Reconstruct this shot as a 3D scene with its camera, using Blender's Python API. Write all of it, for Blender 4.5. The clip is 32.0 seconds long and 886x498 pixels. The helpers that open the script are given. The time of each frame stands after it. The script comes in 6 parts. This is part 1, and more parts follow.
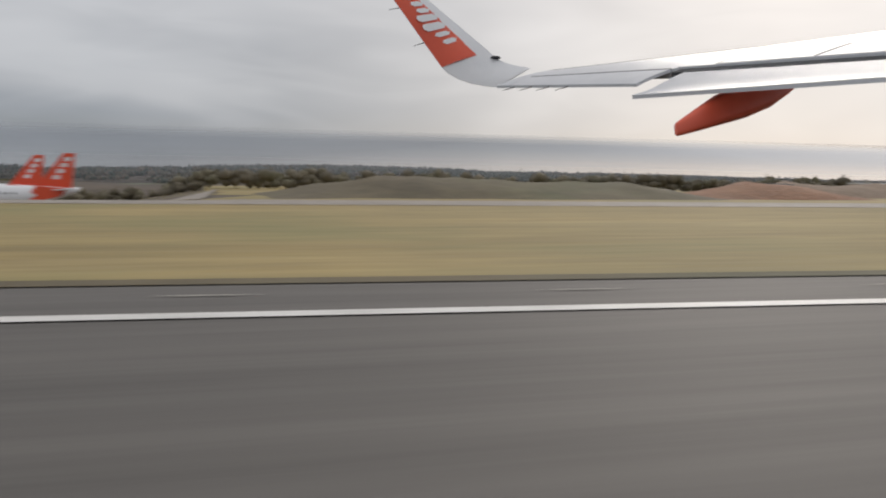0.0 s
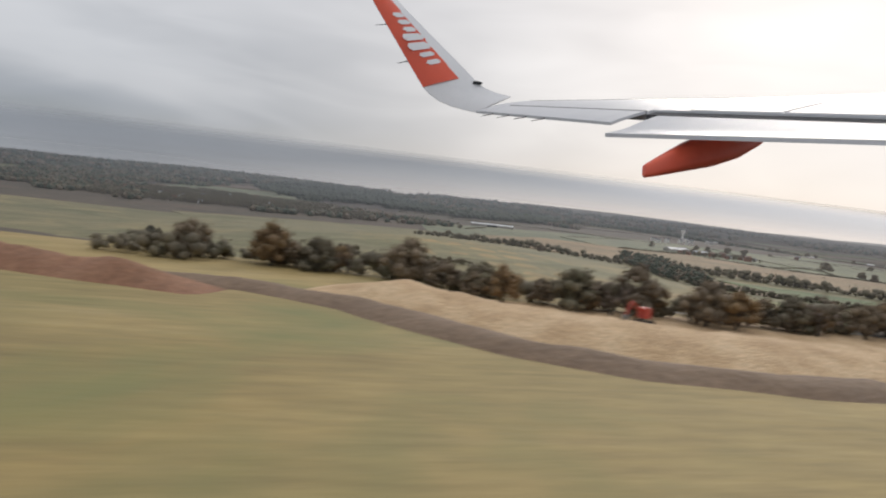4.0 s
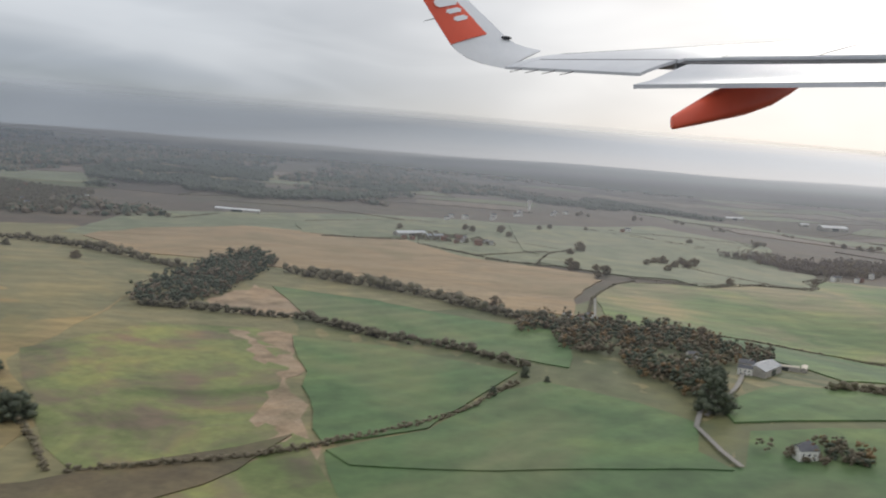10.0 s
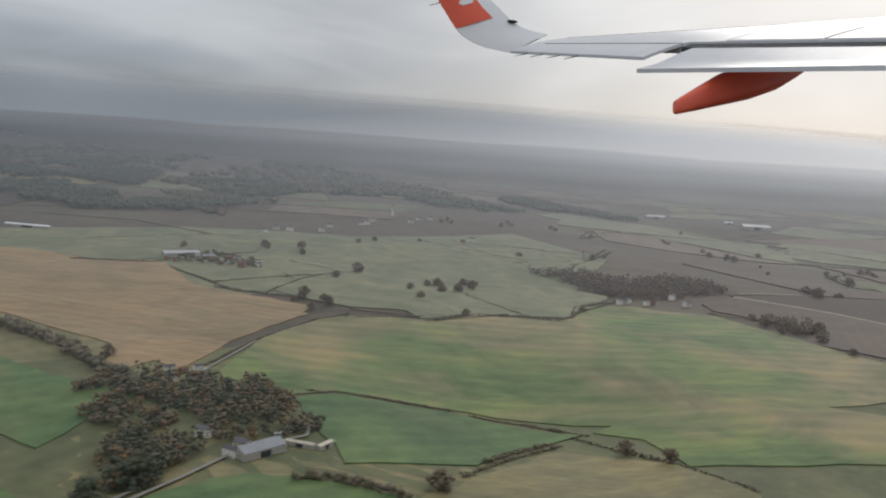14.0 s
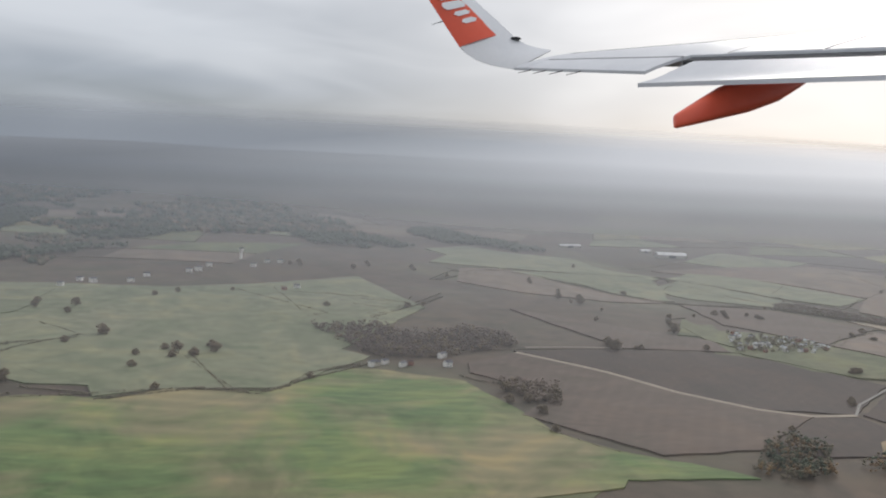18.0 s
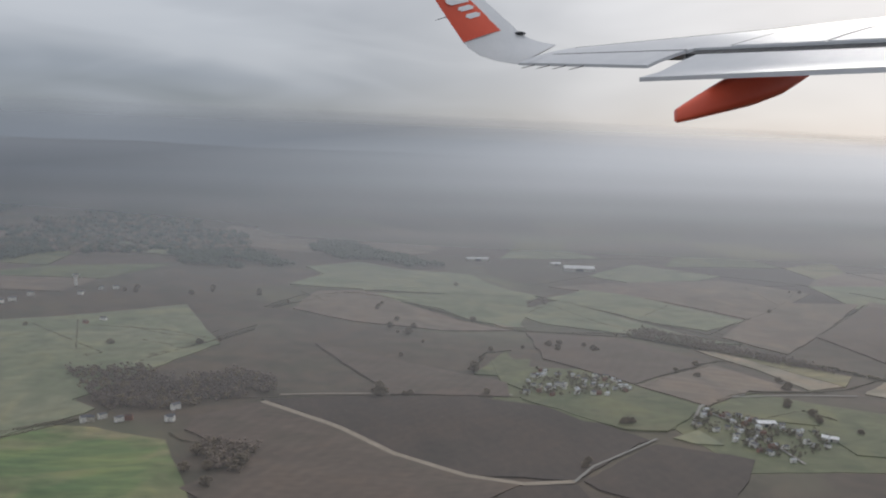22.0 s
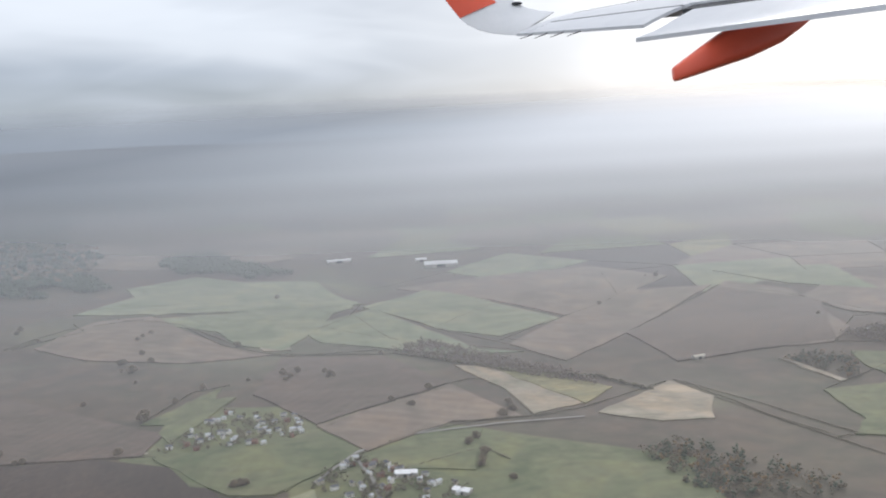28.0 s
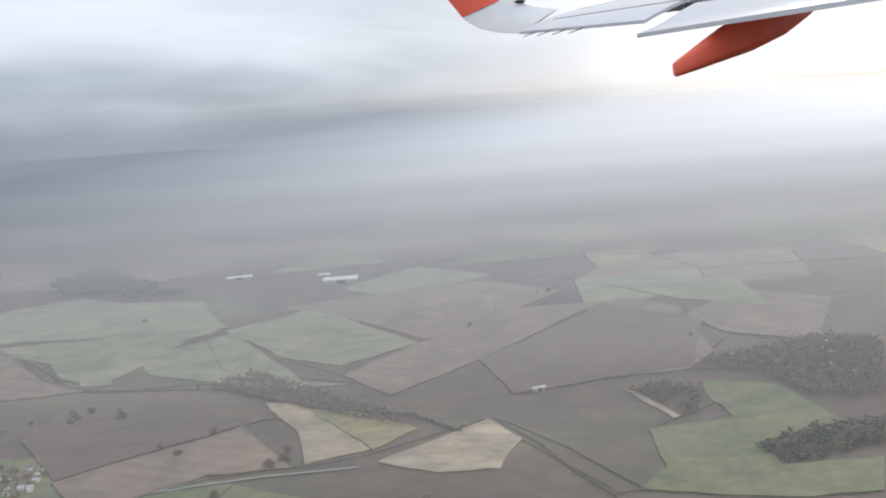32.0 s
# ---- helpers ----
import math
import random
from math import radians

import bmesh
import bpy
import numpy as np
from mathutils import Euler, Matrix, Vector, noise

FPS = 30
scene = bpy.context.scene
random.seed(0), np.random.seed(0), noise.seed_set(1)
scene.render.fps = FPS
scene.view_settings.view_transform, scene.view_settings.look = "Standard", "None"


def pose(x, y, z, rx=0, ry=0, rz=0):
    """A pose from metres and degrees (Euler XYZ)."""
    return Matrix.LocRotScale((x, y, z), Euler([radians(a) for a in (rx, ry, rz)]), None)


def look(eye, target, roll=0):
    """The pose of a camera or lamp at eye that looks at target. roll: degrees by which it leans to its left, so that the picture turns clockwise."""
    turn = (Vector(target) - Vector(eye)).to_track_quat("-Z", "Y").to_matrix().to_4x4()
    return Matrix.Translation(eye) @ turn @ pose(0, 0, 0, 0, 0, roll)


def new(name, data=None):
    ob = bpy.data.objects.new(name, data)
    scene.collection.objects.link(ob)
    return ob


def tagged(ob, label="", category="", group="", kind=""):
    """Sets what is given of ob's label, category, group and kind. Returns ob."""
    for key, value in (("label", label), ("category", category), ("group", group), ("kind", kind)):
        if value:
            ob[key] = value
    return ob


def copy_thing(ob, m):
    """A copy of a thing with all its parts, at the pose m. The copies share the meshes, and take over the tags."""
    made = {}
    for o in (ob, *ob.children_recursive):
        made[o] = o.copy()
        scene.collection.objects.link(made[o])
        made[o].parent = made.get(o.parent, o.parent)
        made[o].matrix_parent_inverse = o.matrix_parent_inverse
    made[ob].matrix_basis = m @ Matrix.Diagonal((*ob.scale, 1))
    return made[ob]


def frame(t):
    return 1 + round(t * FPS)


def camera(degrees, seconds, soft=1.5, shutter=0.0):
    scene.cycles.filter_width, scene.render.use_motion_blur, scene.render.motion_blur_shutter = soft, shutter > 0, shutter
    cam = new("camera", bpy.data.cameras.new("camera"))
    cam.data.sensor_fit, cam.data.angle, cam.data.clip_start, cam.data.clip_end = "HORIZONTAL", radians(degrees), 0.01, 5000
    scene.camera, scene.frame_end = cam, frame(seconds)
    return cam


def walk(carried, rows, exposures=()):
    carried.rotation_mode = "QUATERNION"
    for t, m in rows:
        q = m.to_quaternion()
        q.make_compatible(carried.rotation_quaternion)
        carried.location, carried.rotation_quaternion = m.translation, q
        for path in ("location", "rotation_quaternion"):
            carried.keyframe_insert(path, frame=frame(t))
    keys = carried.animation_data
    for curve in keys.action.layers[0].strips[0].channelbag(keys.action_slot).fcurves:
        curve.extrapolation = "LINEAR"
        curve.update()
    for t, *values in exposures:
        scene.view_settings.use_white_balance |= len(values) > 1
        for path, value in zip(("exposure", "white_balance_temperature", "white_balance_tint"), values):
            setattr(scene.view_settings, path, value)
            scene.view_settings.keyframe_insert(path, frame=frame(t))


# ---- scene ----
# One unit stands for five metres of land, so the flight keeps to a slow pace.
cam = camera(56.0, 32.0, soft=2.0, shutter=0.5)
PATH = [
    (0.0, pose(-0.03, 2.88, 0.71, 85.1, -0.7, -15.86)),
    (0.5, pose(7.83, 2.33, 0.735, 85.3, -1.35, -15.91)),
    (1.0, pose(15.69, 1.78, 0.87, 85.53, -2.5, -16.05)),
    (1.5, pose(23.55, 1.23, 1.12, 85.95, -3.6, -16.48)),
    (2.0, pose(31.42, 0.66, 1.52, 86.25, -4.4, -17.13)),
    (2.5, pose(39.30, 0.15, 2.06, 85.85, -5.6, -17.26)),
    (3.0, pose(47.19, -0.28, 2.72, 85.66, -6.66, -16.86)),
    (3.5, pose(55.10, -0.41, 3.48, 86.05, -6.01, -16.94)),
    (4.0, pose(63.00, -0.57, 4.33, 86.58, -6.17, -17.13)),
    (4.5, pose(70.89, -0.76, 5.24, 86.26, -6.78, -16.95)),
    (6.5, pose(102.25, -1.61, 9.71, 85.88, -5.53, -15.77)),
    (7.0, pose(109.89, -1.77, 10.90, 85.64, -5.06, -15.40)),
    (7.5, pose(117.49, -1.92, 12.10, 84.97, -5.15, -15.12)),
    (8.0, pose(125.10, -2.08, 13.33, 84.44, -5.12, -14.87)),
    (8.5, pose(132.77, -2.25, 14.59, 84.17, -4.52, -14.68)),
    (9.0, pose(140.50, -2.44, 15.89, 83.66, -4.03, -14.50)),
    (9.5, pose(148.24, -2.67, 17.24, 83.37, -4.07, -14.34)),
    (10.0, pose(155.96, -2.95, 18.63, 83.44, -4.19, -13.90)),
    (10.5, pose(163.65, -3.29, 20.06, 83.22, -4.10, -13.57)),
    (11.0, pose(171.29, -3.68, 21.53, 83.05, -3.96, -13.45)),
    (11.5, pose(178.96, -4.11, 23.04, 82.96, -3.89, -13.36)),
    (12.0, pose(186.71, -4.54, 24.57, 82.86, -3.86, -13.24)),
    (12.5, pose(194.55, -4.95, 26.14, 82.58, -4.12, -12.98)),
    (13.0, pose(202.46, -5.31, 27.73, 82.35, -4.24, -12.79)),
    (13.5, pose(210.42, -5.64, 29.33, 82.25, -4.22, -12.78)),
    (14.0, pose(218.41, -5.93, 30.93, 82.28, -3.98, -12.78)),
    (14.5, pose(226.46, -6.16, 32.50, 82.26, -3.93, -12.68)),
    (15.0, pose(234.55, -6.32, 34.03, 82.54, -3.76, -12.57)),
    (15.5, pose(242.69, -6.42, 35.52, 83.14, -3.63, -12.46)),
    (17.5, pose(275.60, -6.05, 41.21, 83.74, -3.02, -11.83)),
    (18.0, pose(283.85, -5.81, 42.66, 83.33, -2.84, -11.63)),
    (18.5, pose(292.08, -5.52, 44.15, 82.98, -2.55, -11.60)),
    (19.0, pose(300.31, -5.19, 45.67, 82.87, -2.38, -11.52)),
    (19.5, pose(308.53, -4.83, 47.20, 83.03, -2.32, -11.25)),
    (20.0, pose(316.74, -4.43, 48.73, 83.13, -2.32, -10.98)),
    (20.5, pose(324.94, -3.99, 50.23, 83.05, -2.40, -10.74)),
    (21.0, pose(333.12, -3.53, 51.67, 83.02, -2.28, -10.63)),
    (21.5, pose(341.31, -3.00, 53.05, 83.03, -2.26, -10.60)),
    (22.0, pose(349.51, -2.40, 54.35, 82.93, -2.26, -10.53)),
    (22.5, pose(357.71, -1.71, 55.57, 82.80, -2.27, -10.43)),
    (23.0, pose(365.92, -0.91, 56.70, 82.62, -2.38, -10.25)),
    (23.5, pose(374.11, -0.02, 57.72, 82.53, -2.41, -10.11)),
    (24.0, pose(382.25, 0.94, 58.61, 82.73, -2.29, -10.03)),
    (24.5, pose(390.33, 1.96, 59.35, 82.98, -2.08, -10.02)),
    (26.5, pose(421.92, 6.71, 60.76, 81.72, 1.78, -9.28)),
    (27.0, pose(429.69, 8.04, 61.00, 81.43, 2.07, -9.29)),
    (27.5, pose(437.40, 9.43, 61.20, 81.40, 2.50, -9.20)),
    (28.0, pose(445.08, 10.87, 61.38, 81.44, 2.71, -9.09)),
    (28.5, pose(452.70, 12.35, 61.54, 81.42, 2.50, -8.96)),
    (29.0, pose(460.28, 13.86, 61.68, 81.37, 2.45, -8.76)),
    (29.5, pose(467.82, 15.41, 61.80, 81.33, 2.57, -8.64)),
    (30.0, pose(475.31, 16.99, 61.90, 81.23, 2.65, -8.41)),
    (30.5, pose(482.76, 18.61, 61.98, 81.29, 3.01, -8.34)),
    (31.0, pose(490.18, 20.25, 62.04, 81.47, 3.36, -8.30)),
    (31.5, pose(497.57, 21.91, 62.08, 81.49, 3.55, -8.24)),
    (32.0, pose(504.96, 23.58, 62.12, 81.46, 3.83, -8.08)),
]
EXPOSURES = [(0.0, 0.06, 6800, 13), (1.0, 0.12, 6800, 13), (2.0, 0.0, 6750, 13), (3.0, 0.25, 6750, 13), (4.0, 0.22, 6750, 13), (7.0, 0.05, 6600, 12), (9.0, 0.34, 6600, 11), (11.0, 0.36, 6600, 11), (13.0, 0.12, 6600, 11), (15.0, 0.12, 6600, 11), (18.0, 0.35, 6550, 12),
             (20.0, 0.36, 6500, 12), (21.0, 0.0, 6480, 12), (22.0, 0.05, 6450, 12), (24.0, 0.02, 6450, 12), (26.5, 0.62, 6380, 12), (28.0, 0.74, 6360, 12), (32.0, 0.74, 6350, 12)]
walk(cam, PATH, EXPOSURES)

# ---- light ----
SUN_AZ, SUN_EL = radians(38), radians(24)      # azimuth from +y towards +x
world = bpy.data.worlds.new("overcast_sky")
scene.world = world
world.use_nodes = True


class Nodes:
    """Small helper round a node tree."""

    def __init__(self, tree):
        self.tree = tree
        tree.nodes.clear()

    def add(self, kind, **values):
        node = self.tree.nodes.new(kind)
        for key, value in values.items():
            node.inputs[key.replace("_", " ")].default_value = value
        return node

    def link(self, a, out, b, into):
        self.tree.links.new(a.outputs[out], b.inputs[into])

    def ramp(self, stops, source=None, out=0):
        node = self.tree.nodes.new("ShaderNodeValToRGB")
        while len(node.color_ramp.elements) < len(stops):
            node.color_ramp.elements.new(0.5)
        for el, (at, c) in zip(node.color_ramp.elements, stops):
            el.position, el.color = at, (*c, 1) if len(c) == 3 else c
        if source:
            self.link(source, out, node, 0)
        return node

    def math(self, op, a, b=None, clamp=False):
        node = self.tree.nodes.new("ShaderNodeMath")
        node.operation, node.use_clamp = op, clamp
        for i, v in enumerate((a, b)):
            if v is None:
                continue
            if isinstance(v, (int, float)):
                node.inputs[i].default_value = v
            else:
                self.tree.links.new(v, node.inputs[i])
        return node.outputs[0]

    def mix(self, kind, fac, a, b):
        node = self.tree.nodes.new("ShaderNodeMix")
        node.data_type, node.blend_type = "RGBA", kind
        for i, v in ((0, fac), (6, a), (7, b)):
            if isinstance(v, (int, float)):
                node.inputs[i].default_value = v
            elif isinstance(v, tuple):
                node.inputs[i].default_value = (*v, 1)
            else:
                self.tree.links.new(v, node.inputs[i])
        return node.outputs[2]


def build_sky():
    n = Nodes(world.node_tree)
    sky = n.tree.nodes.new("ShaderNodeTexSky")
    sky.sky_type, sky.sun_disc = "NISHITA", False
    sky.sun_elevation, sky.sun_rotation = SUN_EL, SUN_AZ
    clear = n.add("ShaderNodeBackground", Strength=0.1)
    n.link(sky, 0, clear, 0)
    co = n.tree.nodes.new("ShaderNodeTexCoord")
    split = n.tree.nodes.new("ShaderNodeSeparateXYZ")
    n.link(co, "Generated", split, 0)
    x, y, z = split.outputs
    # cloud layers, drawn out along the horizon
    mp = n.tree.nodes.new("ShaderNodeMapping")
    mp.inputs["Scale"].default_value = (1.0, 1.0, 3.8)
    mp.inputs["Rotation"].default_value = (radians(3), radians(-5), 0)
    n.link(co, "Generated", mp, 0)
    big = n.add("ShaderNodeTexNoise", Scale=1.9, Detail=3.0, Roughness=0.42, Distortion=0.5)
    fine = n.add("ShaderNodeTexNoise", Scale=6.0, Detail=2.0, Roughness=0.45, Distortion=0.8)
    n.link(mp, 0, big, 0)
    n.link(mp, 0, fine, 0)
    level = n.math("ADD", n.math("MULTIPLY", big.outputs[0], 0.75), n.math("MULTIPLY", fine.outputs[0], 0.25))
    # stratus: dim and blue low down, paler overhead
    deck = n.ramp([(0.0, (0.2, 0.235, 0.275)), (0.03, (0.235, 0.27, 0.31)), (0.075, (0.265, 0.3, 0.35)), (0.12, (0.35, 0.38, 0.42)), (0.19, (0.43, 0.46, 0.495)), (0.35, (0.5, 0.53, 0.57)), (1.0, (0.8, 0.82, 0.85))])
    lifted = n.math("ADD", z, n.math("MULTIPLY", n.math("SUBTRACT", level, 0.5), 0.2))
    n.tree.links.new(lifted, deck.inputs[0])
    puff = n.ramp([(0.34, (0.76, 0.78, 0.8)), (0.5, (1.0, 1.0, 1.0)), (0.66, (1.22, 1.21, 1.2))])
    n.tree.links.new(level, puff.inputs[0])
    cloud = n.mix("MULTIPLY", 1.0, deck.outputs[0], puff.outputs[0])
    # brighter where the hidden sun stands
    sx, sy, sz = math.sin(SUN_AZ + 0.35) * math.cos(0.2), math.cos(SUN_AZ + 0.35) * math.cos(0.2), math.sin(0.2)
    dot = n.math("ADD", n.math("ADD", n.math("MULTIPLY", x, sx), n.math("MULTIPLY", y, sy)), n.math("MULTIPLY", z, sz))
    glow = n.ramp([(0.45, (0.0,) * 3), (0.6, (0.1,) * 3), (0.75, (0.33,) * 3), (0.88, (0.62,) * 3), (1.0, (0.88,) * 3)])
    n.tree.links.new(dot, glow.inputs[0])
    veil = n.ramp([(0.35, (0.9, 0.9, 0.91)), (0.65, (1.05, 1.05, 1.05))])
    n.tree.links.new(level, veil.inputs[0])
    bright = n.mix("MULTIPLY", 1.0, (0.85, 0.845, 0.84), veil.outputs[0])
    lit = n.mix("MIX", glow.outputs[0], cloud, bright)
    cover = n.add("ShaderNodeBackground", Strength=1.0)
    n.tree.links.new(lit, cover.inputs[0])
    mixed = n.add("ShaderNodeMixShader", Fac=0.93)
    n.link(clear, 0, mixed, 1)
    n.link(cover, 0, mixed, 2)
    out = n.tree.nodes.new("ShaderNodeOutputWorld")
    n.link(mixed, 0, out, 0)


build_sky()
sun_data = bpy.data.lights.new("sun", "SUN")
sun_data.energy, sun_data.angle, sun_data.color = 0.8, radians(20), (1.0, 0.95, 0.88)
sun = new("sun", sun_data)
sun.matrix_world = look((0, 0, 0), (-math.sin(SUN_AZ) * math.cos(SUN_EL), -math.cos(SUN_AZ) * math.cos(SUN_EL), -math.sin(SUN_EL)))

# ---- materials ----
def material(name, colours, scale, rough=0.85, bump_height=0.3, bump_scale=None, detail=6.0, metal=0.0, second=None, stretch=None, islands=0.0, coat=0.0, grainy=0.2, blotch=0.0, lines=None):
    """A surface of two scales of variation: a colour ramp on a large noise, grain on a fine one, and relief."""
    mat = bpy.data.materials.new(name)
    mat.use_nodes = True
    n = Nodes(mat.node_tree)
    co = n.tree.nodes.new("ShaderNodeTexCoord")
    geo = n.tree.nodes.new("ShaderNodeNewGeometry")
    mp = n.tree.nodes.new("ShaderNodeMapping")
    n.link(geo, "Position", mp, 0)
    if stretch:
        mp.inputs["Scale"].default_value = stretch[:3]
        mp.inputs["Rotation"].default_value = (0, 0, radians(stretch[3]))
    a = n.add("ShaderNodeTexNoise", Scale=scale, Detail=detail, Roughness=0.6)
    b = n.add("ShaderNodeTexNoise", Scale=scale * 9, Detail=5.0, Roughness=0.65)
    n.link(mp, 0, a, 0)
    n.link(mp, 0, b, 0)
    k = len(colours)
    ramp = n.ramp([(0.3 + 0.4 * i / max(1, k - 1), c) for i, c in enumerate(colours)], a)
    grain = n.ramp([(0.3, (1 - grainy,) * 3), (0.7, (1 + grainy,) * 3)], b)
    colour = n.mix("MULTIPLY", 1.0, ramp.outputs[0], grain.outputs[0])
    if second:
        # large patches of another colour
        big = n.add("ShaderNodeTexNoise", Scale=second[1], Detail=4.0, Roughness=0.55, Distortion=0.4)
        n.link(geo, "Position", big, 0)
        where = n.ramp([(second[2] - 0.08, (0,) * 3), (second[2] + 0.08, (1,) * 3)], big)
        colour = n.mix("MIX", where.outputs[0], colour, second[0])
    if blotch:
        # damp and dry patches through a crop
        spots = n.add("ShaderNodeTexNoise", Scale=0.055, Detail=7.0, Roughness=0.62, Distortion=0.9)
        n.link(geo, "Position", spots, 0)
        wet = n.ramp([(0.36, (1 - blotch, 1 - 0.75 * blotch, 1 - blotch)), (0.5, (1.0, 1.0, 1.0)), (0.64, (1 + blotch, 1 + 0.65 * blotch, 1 + 0.2 * blotch))], spots)
        colour = n.mix("MULTIPLY", 1.0, colour, wet.outputs[0])
    if lines:
        # tramlines and drill rows: angle, spacing, strength
        turned = n.tree.nodes.new("ShaderNodeMapping")
        turned.inputs["Rotation"].default_value = (0, 0, radians(lines[0]))
        n.link(geo, "Position", turned, 0)
        rows = n.add("ShaderNodeTexWave", Scale=0.314 / lines[1], Distortion=3.5, Detail=3.0)
        rows.inputs["Detail Scale"].default_value = 0.4
        rows.bands_direction = "Y"
        n.link(turned, 0, rows, 0)
        bands = n.ramp([(0.0, (1 - lines[2],) * 3), (0.8, (1.0,) * 3), (1.0, (1 + lines[2], 1 + lines[2], 1 + 0.8 * lines[2]))], rows, 1)
        colour = n.mix("MULTIPLY", 1.0, colour, bands.outputs[0])
    if islands:
        tint = n.ramp([(0, (1 - islands,) * 3), (1, (1 + islands,) * 3)])
        n.link(geo, "Random Per Island", tint, 0)
        colour = n.mix("MULTIPLY", 1.0, colour, tint.outputs[0])
        info = n.tree.nodes.new("ShaderNodeObjectInfo")
        tint = n.ramp([(0, (1 - islands, 1 - islands, 1 - islands * 0.8)), (1, (1 + islands, 1 + islands * 0.8, 1 + islands * 0.6))])
        n.link(info, "Random", tint, 0)
        colour = n.mix("MULTIPLY", 1.0, colour, tint.outputs[0])
    bsdf = n.add("ShaderNodeBsdfPrincipled", Roughness=rough, Metallic=metal)
    bsdf.inputs["Coat Weight"].default_value = coat
    n.tree.links.new(colour, bsdf.inputs["Base Color"])
    if bump_height:
        relief = n.add("ShaderNodeBump", Strength=bump_height, Distance=0.1)
        grit = n.add("ShaderNodeTexNoise", Scale=bump_scale or scale * 12, Detail=4.0)
        n.link(mp, 0, grit, 0)
        n.link(grit, 0, relief, "Height")
        n.link(relief, 0, bsdf, "Normal")
    out = n.tree.nodes.new("ShaderNodeOutputMaterial")
    n.link(bsdf, 0, out, 0)
    return mat


